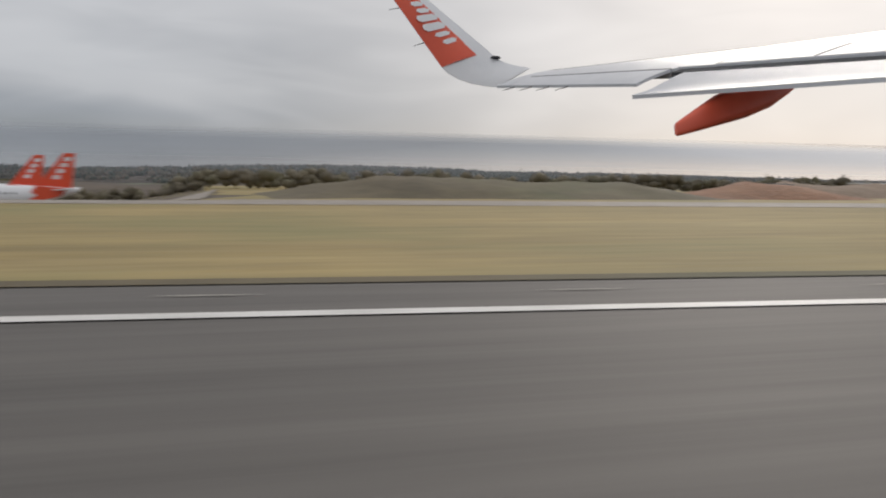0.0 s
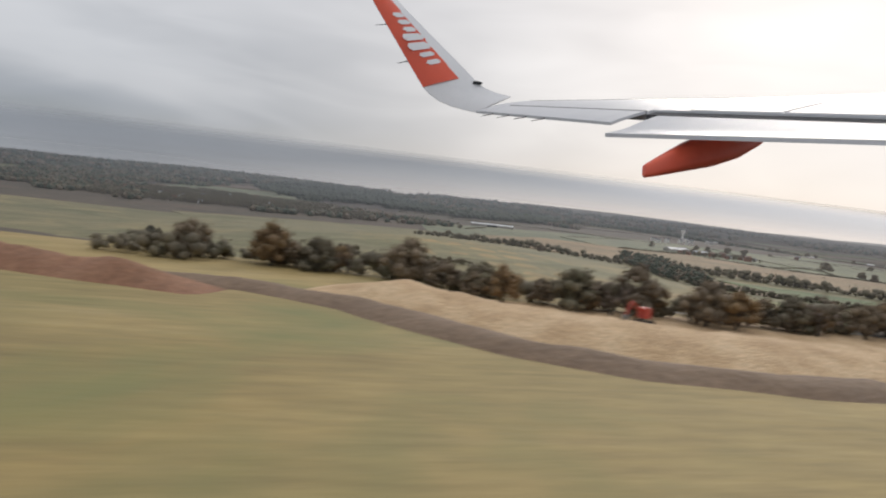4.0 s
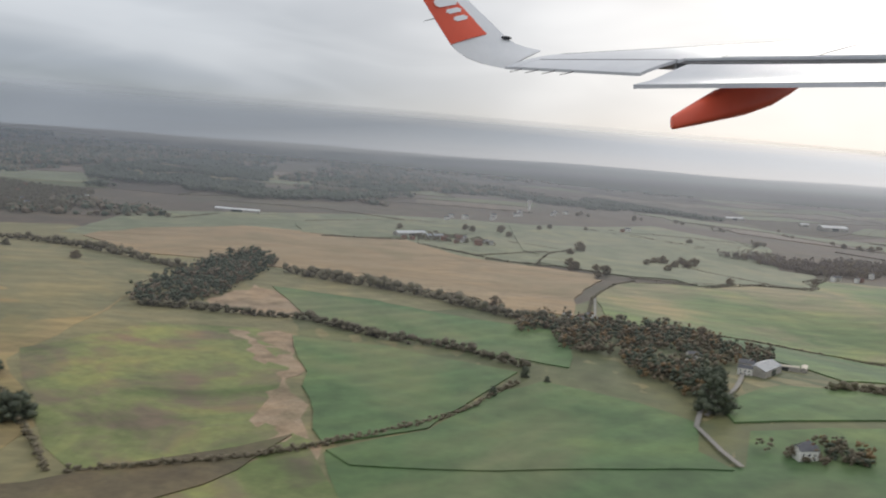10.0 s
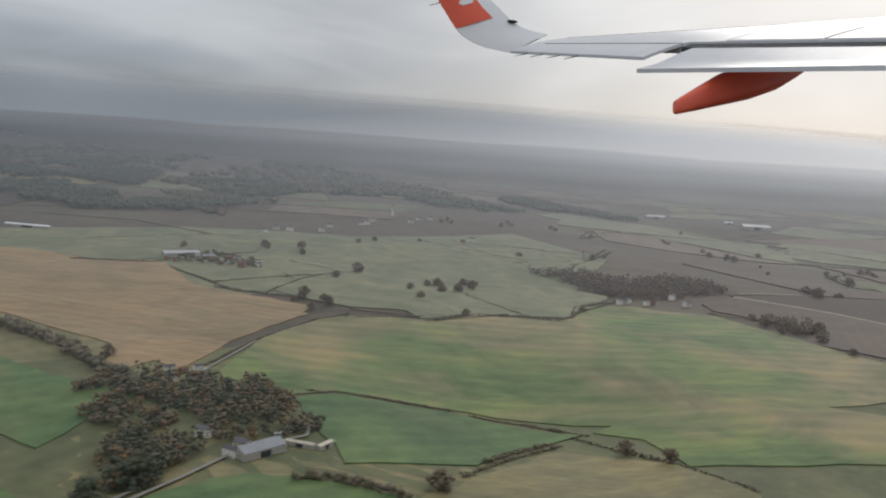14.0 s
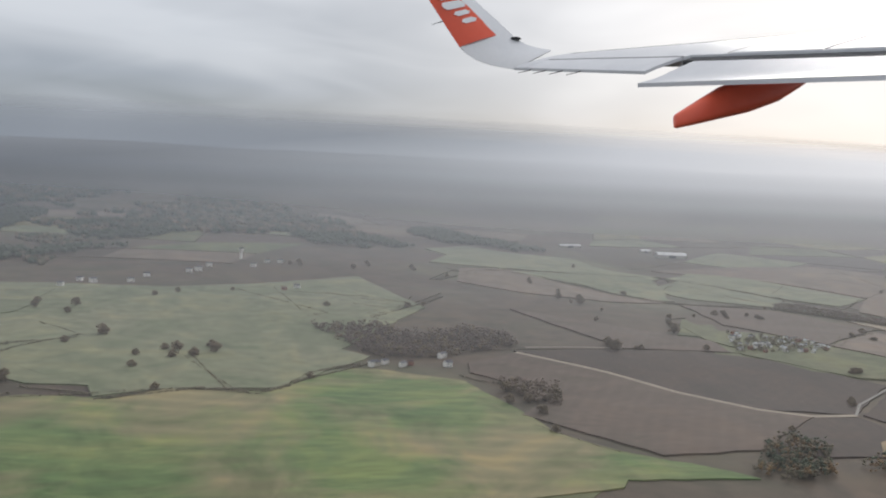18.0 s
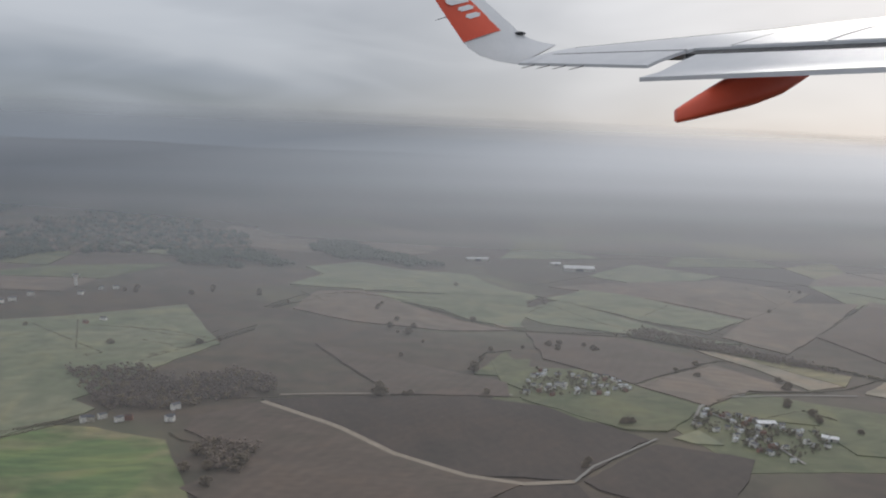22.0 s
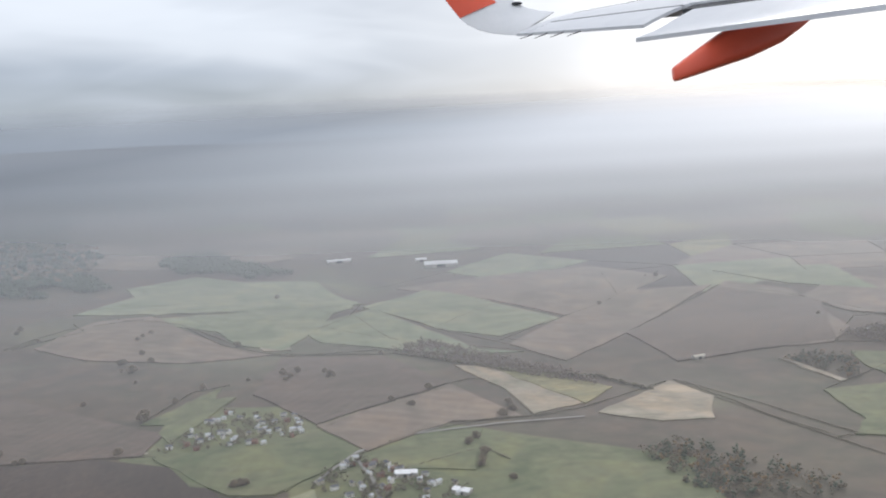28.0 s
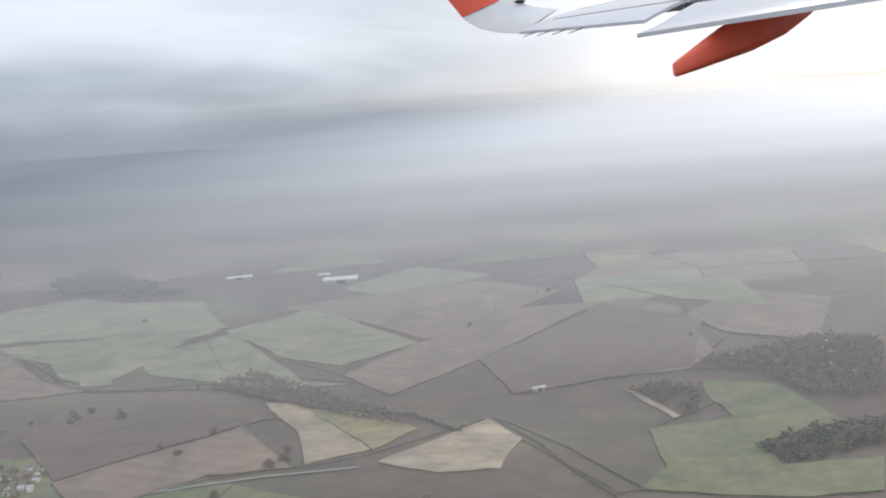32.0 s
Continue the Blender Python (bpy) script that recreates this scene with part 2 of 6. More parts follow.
M = {
    "land": material("farmland", [(0.0659, 0.0467, 0.0332), (0.0818, 0.062, 0.0434), (0.078, 0.0678, 0.0419)], 0.02, second=((0.12, 0.12, 0.07), 0.008, 0.64), blotch=0.2),
    "airfield": material("airfield_grass", [(0.221, 0.17, 0.065), (0.294, 0.225, 0.09), (0.347, 0.27, 0.12)], 0.12, second=((0.19, 0.185, 0.07), 0.09, 0.58), stretch=(0.35, 1.6, 1, 0), blotch=0.15),
    "stubble": material("grazed_stubble", [(0.207, 0.154, 0.0696), (0.271, 0.204, 0.0937), (0.234, 0.188, 0.0803)], 0.05, second=((0.165, 0.155, 0.07), 0.03, 0.57), stretch=(1, 2.4, 1, 20), blotch=0.22, lines=(-8, 4.0, 0.09)),
    "olive": material("olive_grass", [(0.148, 0.14, 0.0697), (0.182, 0.164, 0.0818), (0.205, 0.182, 0.0929)], 0.05, stretch=(1, 2.0, 1, 25), blotch=0.25, lines=(-20, 5.0, 0.07)),
    "rough": material("rough_pasture_grass", [(0.145, 0.141, 0.0643), (0.155, 0.177, 0.0643), (0.174, 0.197, 0.0693)], 0.09, second=((0.15, 0.115, 0.075), 0.13, 0.55), blotch=0.45),
    "weeds": material("dead_weeds", [(0.14, 0.1, 0.06), (0.26, 0.19, 0.12), (0.33, 0.25, 0.17)], 0.3, blotch=0.25),
    "scrubby": material("scrubby_grass", [(0.0765, 0.0595, 0.034), (0.115, 0.0935, 0.051), (0.0935, 0.0978, 0.0382)], 0.12, blotch=0.25),
    "wheat": material("winter_wheat", [(0.0612, 0.112, 0.0439), (0.0776, 0.14, 0.0512), (0.107, 0.158, 0.0549)], 0.05, second=((0.17, 0.17, 0.085), 0.02, 0.62), blotch=0.25, lines=(-20, 4.0, 0.07)),
    "tan": material("tan_stubble", [(0.218, 0.154, 0.0815), (0.261, 0.19, 0.107), (0.286, 0.214, 0.126)], 0.05, stretch=(1, 3, 1, -30), blotch=0.16, lines=(30, 3.0, 0.05)),
    "patchy": material("patchy_green_crop", [(0.0816, 0.139, 0.0473), (0.12, 0.169, 0.0585), (0.164, 0.19, 0.0688)], 0.05, second=((0.215, 0.19, 0.10), 0.035, 0.52), stretch=(0.5, 2.0, 1, -12), blotch=0.35, lines=(10, 4.5, 0.08)),
    "pale": material("pale_pasture", [(0.14, 0.156, 0.092), (0.164, 0.176, 0.106), (0.178, 0.183, 0.115)], 0.03, blotch=0.22),
    "green": material("meadow_grass", [(0.0928, 0.105, 0.0476), (0.107, 0.118, 0.0549), (0.12, 0.121, 0.0622)], 0.04, blotch=0.3),
    "plough": material("dark_ploughed_soil", [(0.0414, 0.029, 0.0217), (0.0488, 0.0343, 0.0256), (0.0543, 0.0385, 0.029)], 0.04, stretch=(3, 1, 1, 35), blotch=0.15, lines=(-35, 2.6, 0.04)),
    "ploughlight": material("ploughed_soil", [(0.0846, 0.0612, 0.0468), (0.0987, 0.072, 0.0542), (0.111, 0.0823, 0.0628)], 0.04, stretch=(1, 3, 1, 60), blotch=0.15, lines=(-60, 3.0, 0.05)),
    "palebrown": material("dry_tilled_soil", [(0.135, 0.102, 0.0781), (0.155, 0.119, 0.0894), (0.164, 0.128, 0.0954)], 0.02, blotch=0.18, lines=(25, 5.0, 0.06)),
    "chalk": material("chalky_soil", [(0.184, 0.151, 0.106), (0.239, 0.202, 0.146), (0.33, 0.286, 0.221)], 0.05, stretch=(1, 2, 1, 40), blotch=0.25),
    "asphalt": material("runway_asphalt", [(0.085, 0.08, 0.0725), (0.103, 0.0963, 0.0875), (0.119, 0.111, 0.1)], 0.15, rough=0.75, stretch=(0.12, 2.5, 1, 0), bump_height=0.1),
    "taxiway": material("taxiway_asphalt", [(0.1, 0.092, 0.083), (0.12, 0.11, 0.098), (0.14, 0.128, 0.114)], 0.2, rough=0.8, bump_height=0.1),
    "paletaxi": material("pale_taxiway", [(0.24, 0.21, 0.18), (0.28, 0.25, 0.215), (0.32, 0.285, 0.25)], 0.2, rough=0.8, bump_height=0.1),
    "streak": material("rubbered_asphalt", [(0.0593, 0.0562, 0.0519), (0.0699, 0.0656, 0.0604)], 0.4, rough=0.75, bump_height=0.1),
    "concrete": material("pale_concrete", [(0.3, 0.28, 0.25), (0.36, 0.34, 0.3), (0.4, 0.37, 0.33)], 0.3, rough=0.85, bump_height=0.1),
    "whitepaint": material("white_road_paint", [(0.55, 0.54, 0.51), (0.68, 0.67, 0.64), (0.74, 0.73, 0.7)], 2.0, rough=0.6, bump_height=0.05),
    "yellowpaint": material("yellow_road_paint", [(0.306, 0.23, 0.0935), (0.391, 0.297, 0.128)], 2.0, rough=0.6, bump_height=0.05),
    "redpaint": material("red_road_paint", [(0.5, 0.13, 0.1), (0.58, 0.18, 0.14)], 2.0, rough=0.6, bump_height=0.05),
    "earth": material("red_brown_earth", [(0.17, 0.085, 0.045), (0.25, 0.125, 0.07), (0.31, 0.17, 0.1)], 0.35, bump_height=0.8),
    "mud": material("dark_earth", [(0.15, 0.1, 0.065), (0.19, 0.13, 0.085), (0.22, 0.155, 0.105)], 0.3, bump_height=0.6),
    "sand": material("pale_sand", [(0.38, 0.25, 0.13), (0.5, 0.35, 0.2), (0.6, 0.45, 0.28)], 0.5, bump_height=0.9),
    "oakleaf": material("brown_oak_foliage", [(0.134, 0.105, 0.0761), (0.178, 0.142, 0.0963), (0.216, 0.172, 0.109)], 1.2, islands=0.14),
    "holly": material("dark_evergreen_foliage", [(0.0652, 0.0794, 0.0558), (0.0853, 0.102, 0.0676), (0.106, 0.119, 0.0771)], 1.2, islands=0.14),
    "autumnleaf": material("rust_autumn_foliage", [(0.122, 0.0823, 0.0439), (0.186, 0.122, 0.0604), (0.22, 0.155, 0.077)], 1.0, islands=0.14),
    "hedgeleaf": material("hedgerow_foliage", [(0.112, 0.0999, 0.0703), (0.146, 0.126, 0.0843), (0.146, 0.143, 0.0866)], 0.8, islands=0.14),
    "twigs": material("bare_twigs", [(0.152, 0.123, 0.101), (0.19, 0.152, 0.123), (0.221, 0.178, 0.142)], 1.0, islands=0.14),
    "bark": material("bark", [(0.06, 0.05, 0.04), (0.1, 0.085, 0.065)], 4.0),
    "render_white": material("white_render", [(0.748, 0.726, 0.671), (0.858, 0.836, 0.792)], 1.5, rough=0.8),
    "render_pale": material("cream_render", [(0.5, 0.45, 0.36), (0.6, 0.55, 0.45)], 1.5, rough=0.8),
    "brick": material("red_brick_wall", [(0.24, 0.12, 0.085), (0.32, 0.17, 0.12)], 3.0, rough=0.85),
    "roof_tile": material("brown_roof_tiles", [(0.12, 0.075, 0.055), (0.17, 0.105, 0.08)], 2.0, islands=0.3),
    "roof_slate": material("grey_slate_roof", [(0.1, 0.105, 0.115), (0.15, 0.155, 0.165)], 2.0, islands=0.25),
    "roof_sheet": material("pale_sheet_roof", [(0.42, 0.44, 0.45), (0.5, 0.52, 0.53)], 1.0, rough=0.5),
    "barn_sheet": material("blue_grey_sheet", [(0.19, 0.21, 0.23), (0.25, 0.27, 0.29)], 1.0, rough=0.55),
    "white_sheet": material("white_sheet_roof", [(0.72, 0.73, 0.73), (0.8, 0.8, 0.8)], 1.0, rough=0.5),
    "glass": material("dark_window", [(0.03, 0.035, 0.04), (0.05, 0.055, 0.06)], 2.0, rough=0.15, bump_height=0),
    "skin_white": material("white_aircraft_paint", [(0.74, 0.75, 0.77), (0.79, 0.8, 0.81), (0.82, 0.82, 0.83)], 0.004, rough=0.38, bump_height=0, coat=0.2, grainy=0.02),
    "skin_grey": material("grey_aircraft_paint", [(0.572, 0.588, 0.614), (0.634, 0.65, 0.671)], 0.006, rough=0.4, bump_height=0, grainy=0.02),
    "livery": material("orange_aircraft_paint", [(0.72, 0.075, 0.025), (0.8, 0.095, 0.035)], 0.004, rough=0.35, bump_height=0, coat=0.3, grainy=0.02),
    "livery_dark": material("orange_red_fairing_paint", [(0.84, 0.12, 0.06), (0.9, 0.15, 0.08)], 0.004, rough=0.4, bump_height=0, coat=0.2, grainy=0.02),
    "seam": material("dark_seam", [(0.03, 0.032, 0.036), (0.05, 0.052, 0.056)], 0.02, rough=0.7, bump_height=0),
    "seam_soft": material("panel_seam", [(0.13, 0.135, 0.145), (0.17, 0.175, 0.185)], 0.02, rough=0.6, bump_height=0, grainy=0.02),
    "metal": material("dull_metal", [(0.25, 0.25, 0.25), (0.35, 0.35, 0.35)], 3.0, rough=0.45, metal=0.8, bump_height=0.05),
    "signyellow": material("yellow_sign", [(0.75, 0.38, 0.03), (0.8, 0.44, 0.05)], 3.0, rough=0.5, bump_height=0),
    "postorange": material("orange_post_paint", [(0.75, 0.3, 0.16), (0.82, 0.36, 0.2)], 3.0, rough=0.5, bump_height=0),
    "red": material("red_machine_paint", [(0.42, 0.05, 0.035), (0.5, 0.075, 0.05)], 3.0, rough=0.45, bump_height=0.05),
    "blue": material("blue_lorry_paint", [(0.05, 0.1, 0.22), (0.07, 0.13, 0.28)], 3.0, rough=0.45, bump_height=0.05),
    "rubber": material("black_rubber", [(0.015,) * 3, (0.03,) * 3], 3.0, rough=0.8),
    "road": material("country_road", [(0.2, 0.19, 0.17), (0.26, 0.245, 0.22)], 0.6, rough=0.85),
    "track": material("farm_track", [(0.24, 0.2, 0.15), (0.32, 0.27, 0.21)], 0.4),
}


def lamp_material(name, colour, strength):
    mat = bpy.data.materials.new(name)
    mat.use_nodes = True
    n = Nodes(mat.node_tree)
    e = n.add("ShaderNodeEmission", Strength=strength)
    e.inputs[0].default_value = (*colour, 1)
    out = n.tree.nodes.new("ShaderNodeOutputMaterial")
    n.link(e, 0, out, 0)
    return mat


M["lamp_green"] = lamp_material("green_taxiway_lamp", (0.1, 0.9, 0.45), 1.3)
M["lamp_amber"] = lamp_material("amber_taxiway_lamp", (1.0, 0.62, 0.15), 1.3)
M["lamp_blue"] = lamp_material("blue_edge_lamp", (0.15, 0.2, 1.0), 1.0)
M["lamp_white"] = lamp_material("white_runway_lamp", (1.0, 0.85, 0.65), 1.6)


def haze_material(name, stops, left, right):
    """Distance haze as a see-through sheet; thicker far off and eastward, sun glow painted in."""
    mat = bpy.data.materials.new(name)
    mat.use_nodes = True
    n = Nodes(mat.node_tree)
    geo = n.tree.nodes.new("ShaderNodeNewGeometry")
    split = n.tree.nodes.new("ShaderNodeSeparateXYZ")
    n.link(geo, "Position", split, 0)
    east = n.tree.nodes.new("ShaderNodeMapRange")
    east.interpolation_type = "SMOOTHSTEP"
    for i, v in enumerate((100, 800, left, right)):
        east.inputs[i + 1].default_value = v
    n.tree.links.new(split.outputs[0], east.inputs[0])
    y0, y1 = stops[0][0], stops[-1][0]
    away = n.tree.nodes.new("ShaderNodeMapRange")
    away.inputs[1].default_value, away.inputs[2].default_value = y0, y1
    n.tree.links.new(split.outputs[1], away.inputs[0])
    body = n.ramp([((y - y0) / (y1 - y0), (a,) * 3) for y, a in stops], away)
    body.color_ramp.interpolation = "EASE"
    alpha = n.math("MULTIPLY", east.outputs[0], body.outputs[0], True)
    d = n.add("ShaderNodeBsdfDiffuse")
    # sun glow painted into the sheet's own colour: dim west, bright east
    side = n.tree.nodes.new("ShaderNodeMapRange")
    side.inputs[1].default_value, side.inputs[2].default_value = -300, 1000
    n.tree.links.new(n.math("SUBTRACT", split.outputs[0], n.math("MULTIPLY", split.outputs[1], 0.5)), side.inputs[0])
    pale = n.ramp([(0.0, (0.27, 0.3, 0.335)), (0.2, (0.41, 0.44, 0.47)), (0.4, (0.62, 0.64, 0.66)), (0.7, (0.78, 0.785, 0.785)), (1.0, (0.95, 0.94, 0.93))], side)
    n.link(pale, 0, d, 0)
    clear = n.tree.nodes.new("ShaderNodeBsdfTransparent")
    mixed = n.tree.nodes.new("ShaderNodeMixShader")
    n.tree.links.new(alpha, mixed.inputs[0])
    n.link(clear, 0, mixed, 1)
    n.link(d, 0, mixed, 2)
    out = n.tree.nodes.new("ShaderNodeOutputMaterial")
    n.link(mixed, 0, out, 0)
    return mat

# ---- mesh helpers ----
rng = random.Random(7)
nrs = np.random.RandomState(11)


def part(name, bm, mat, parent=None, label="", smooth=False):
    """Links a bmesh as one mesh object, under a thing where one is given."""
    me = bpy.data.meshes.new(name)
    bm.to_mesh(me)
    bm.free()
    me.materials.append(M[mat])
    if smooth:
        me.shade_smooth()
    ob = new(name, me)
    if parent:
        ob.parent = parent
    return tagged(ob, label)


def raw(name, verts, faces, mat, parent=None, label="", smooth=False):
    me = bpy.data.meshes.new(name)
    me.from_pydata(verts, [], faces)
    me.update()
    me.materials.append(M[mat])
    if smooth:
        me.shade_smooth()
    ob = new(name, me)
    if parent:
        ob.parent = parent
    return tagged(ob, label)


def empty(name, m, label, category, group="", kind=""):
    ob = new(name)
    ob.empty_display_size = 0.3
    ob.matrix_world = m
    return tagged(ob, label, category, group, kind)


def box(bm, x0, x1, y0, y1, z0, z1, bevel=0.0):
    made = bmesh.ops.create_cube(bm, size=1, matrix=Matrix.LocRotScale(((x0 + x1) / 2, (y0 + y1) / 2, (z0 + z1) / 2), None, (x1 - x0, y1 - y0, z1 - z0)))
    if bevel:
        edges = list({e for v in made["verts"] for e in v.link_edges})
        bmesh.ops.bevel(bm, geom=edges, offset=bevel, segments=2, affect="EDGES")
    return bm


def tube(bm, a, b, r0, r1, sides=8):
    a, b = Vector(a), Vector(b)
    m = Matrix.Translation((a + b) / 2) @ (b - a).to_track_quat("Z", "Y").to_matrix().to_4x4()
    bmesh.ops.create_cone(bm, cap_ends=True, segments=sides, radius1=r0, radius2=r1, depth=(b - a).length, matrix=m)
    return bm


# ---- the lie of the land ----
def ease(a, b, t):
    t = min(1.0, max(0.0, (t - a) / (b - a)))
    return t * t * (3 - 2 * t)


def bump(x, y, cx, cy, r):
    return math.exp(-((x - cx) ** 2 + (y - cy) ** 2) / (2 * r * r))


# gentle rises and hollows: x, y, height
ROLLS = [(105, 140, 2.5), (90, 110, 1.3), (135, 80, 2.1), (165, 70, -0.6), (165, 110, -0.7), (190, 90, 0.0), (225, 85, 1.4), (255, 105, -1.0), (240, 180, 0.9), (270, 200, -1.2), (315, 185, -1.3), (340, 150, -0.1), (375, 195, 0.4), (405, 150, -1.2), (410, 230, -0.6), (445, 180, 0.5), (490, 205, -0.8), (430, 290, -1.6), (360, 320, 0.4), (290, 275, -1.3), (470, 390, -4.3), (545, 235, -0.4), (585, 212, -1.7), (620, 235, 2.3), (615, 300, -0.3)]


def height(x, y):
    """Height of the land: the airfield plateau at 0, the vale some 6 lower, wooded hills far off."""
    flat = (1 - ease(0, 26, y - 33 - 0.5 * max(0.0, 92 - x))) * (1 - ease(98, 132, x))
    vale = -6.4 - 2.2 * bump(x, y, 152, 62, 30) - 6 * bump(x, y, 578, 225, 60) - 3 * bump(x, y, 258, 105, 18)
    vale += 4.0 * bump(x, y, 270, 330, 90) - 4.5 * bump(x, y, 470, 410, 110) + 1.6 * bump(x, y, 130, 240, 70)
    vale += sum(h * bump(x, y, cx, cy, 26) for cx, cy, h in ROLLS)
    far = 9 * bump(x, y, 40, 520, 130) + 6 * bump(x, y, 280, 640, 150) + 22 * ease(380, 1500, y - 0.25 * max(0, x - 200)) * (0.55 + 0.45 * math.sin(x * 0.0031 + y * 0.0023 + 0.6) * math.cos(y * 0.0041 - x * 0.0012))
    apron = -0.9 * ease(26.8, 29.9, y) * (1 - ease(-3, 0.5, x)) * (1 - ease(60, 90, y))
    return vale * (1 - flat) + far + apron


def rough(x, y, s):
    return noise.noise(Vector((x * s, y * s, 3.1)))


def grid(name, xs, ys, z, mat):
    nx = len(xs)
    verts = [(x, y, z(x, y)) for y in ys for x in xs]
    faces = [(j * nx + i, j * nx + i + 1, (j + 1) * nx + i + 1, (j + 1) * nx + i) for j in range(len(ys) - 1) for i in range(nx - 1)]
    return raw(name, verts, faces, mat, smooth=True)


def spread(a, b, step, far, grow):
    """Even steps from a to b, then ever wider ones out to far."""
    out = list(np.arange(a, b + 0.1, step))
    s = step
    while out[-1] < far:
        s *= grow
        out.append(out[-1] + s)
    lo, s = [a], step
    while lo[-1] > -far:
        s *= grow
        lo.append(lo[-1] - s)
    return [float(v) for v in lo[:0:-1] + out]


tagged(grid("ground", spread(-30, 760, 5, 4200, 1.25), spread(-20, 460, 5, 4600, 1.2), lambda x, y: height(x, y) - 0.012, "land"),
       "brown and green farmland rolling to hazy hills", "ground", kind="structure")

LIFT = [0.06]


def drape(bm, size, lift, wobble=0.5):
    """Cuts a flat polygon small and lays it on the land."""
    bmesh.ops.triangulate(bm, faces=bm.faces[:])
    for _ in range(6):
        long = [e for e in bm.edges if e.calc_length() > size]
        if not long:
            break
        bmesh.ops.subdivide_edges(bm, edges=long, cuts=1, use_grid_fill=True)
        bmesh.ops.triangulate(bm, faces=[f for f in bm.faces if len(f.verts) > 3])
    for v in bm.verts:
        if v.is_boundary and wobble:
            v.co.x += wobble * rough(v.co.x, v.co.y, 0.21)
            v.co.y += wobble * rough(v.co.y, v.co.x, 0.23)
        v.co.z = height(v.co.x, v.co.y) + lift
    bmesh.ops.recalc_face_normals(bm, faces=bm.faces[:])
    return bm


def field(name, mat, corners):
    bm = bmesh.new()
    bm.faces.new([bm.verts.new((x, y, 0)) for x, y in corners])
    LIFT[0] += 0.0035
    drape(bm, 6.0 if mat != "weeds" else 3.0, LIFT[0], 0.9 if mat != "weeds" else 3.0)
    for f in bm.faces:
        if f.normal.z < 0:
            f.normal_flip()
    # turn the rim down into the soil
    rim = bmesh.ops.extrude_edge_only(bm, edges=[e for e in bm.edges if e.is_boundary])
    bmesh.ops.translate(bm, verts=[v for v in rim["geom"] if isinstance(v, bmesh.types.BMVert)], vec=(0, 0, -0.45))
    ob = part(name, bm, mat, smooth=True)
    ob.data.set_sharp_from_angle(angle=radians(40))
    return tagged(ob, FIELD_WORDS[mat], "field", kind="structure")


FIELD_WORDS = {
    "stubble": "grazed brown-green stubble field on a slope", "olive": "olive grass field with faint mown lines", "rough": "rough bright green pasture with brown weeds",
    "weeds": "strip of dead brown weeds beside pasture", "scrubby": "scrubby brown grass margin beside a hedge", "wheat": "dark green winter wheat field",
    "tan": "wide tan stubble field with harvest lines", "patchy": "patchy green crop field with pale streaks", "pale": "pale green pasture ringed by hedges",
    "green": "mid-green meadow beside the village", "plough": "dark brown freshly ploughed field", "ploughlight": "light brown ploughed field with tramlines",
    "palebrown": "pale brown tilled field in haze", "chalk": "pale chalky field showing bare soil"}


def strip(name, points, width, mat, lift, label, category, kind="structure", ends=True):
    """A road or painted line along a bent line."""
    pts = [Vector((x, y, 0)) for x, y in points]
    fine = []
    for a, b in zip(pts, pts[1:]):
        k = max(1, int((b - a).length / 4))
        fine += [a.lerp(b, i / k) for i in range(k)]
    fine.append(pts[-1])
    verts, faces = [], []
    for i, p in enumerate(fine):
        d = (fine[min(i + 1, len(fine) - 1)] - fine[max(i - 1, 0)]).normalized()
        side = Vector((-d.y, d.x, 0)) * width / 2
        for q in (p + side, p - side):
            verts.append((q.x, q.y, height(q.x, q.y) + lift))
    for i in range(len(fine) - 1):
        faces.append((2 * i + 1, 2 * i + 3, 2 * i + 2, 2 * i))
    return tagged(raw(name, verts, faces, mat), label, category, kind=kind)


def sheet(name, corners, mat, lift, label, category, size=6.0, wobble=0.0):
    bm = bmesh.new()
    bm.faces.new([bm.verts.new((x, y, 0)) for x, y in corners])
    drape(bm, size, lift, wobble)
    for f in bm.faces:
        if f.normal.z < 0:
            f.normal_flip()
    return tagged(part(name, bm, mat), label, category, kind="structure")


# broad fields under the smaller ones
field("grassland", "olive", [(92, 36), (100, 60), (60, 200), (120, 205), (150, 170), (215, 130), (235, 150), (300, 165), (345, 118), (300, 70), (230, 55), (160, 50), (120, 30)])
field("meadow", "green", [(166, 60), (165, 118), (215, 130), (235, 150), (300, 165), (345, 118), (300, 70), (230, 52), (190, 50)])
field("pasture", "pale", [(120, 190), (170, 170), (230, 170), (300, 172), (305, 225), (285, 262), (200, 262), (130, 240)])
field("meadow", "green", [(400, 190), (436, 166), (440, 140), (500, 135), (520, 165), (480, 192), (445, 215), (415, 222)])
field("grassland", "olive", [(-70, 92), (0, 88), (60, 78), (64, 190), (20, 212), (-90, 200)])
field("grassland", "olive", [(60, 78), (95, 62), (100, 100), (64, 190)])


# ---- distance haze: one thin see-through sheet that lifts off the land ----
def haze_sheet(name, rows, rise, stops, left, right, label, wide=(-2400, 3400, 100)):
    """A see-through sheet standing for haze, rising away from the airfield."""
    M[name] = haze_material(name, stops, left, right)
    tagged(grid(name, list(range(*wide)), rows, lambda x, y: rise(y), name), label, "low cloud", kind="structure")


def haze_rise(y):
    k = min(y, 1300) - 62
    return -4.2 + 0.018 * k + 0.0000235 * k * k + 0.0665 * max(0, y - 1300)


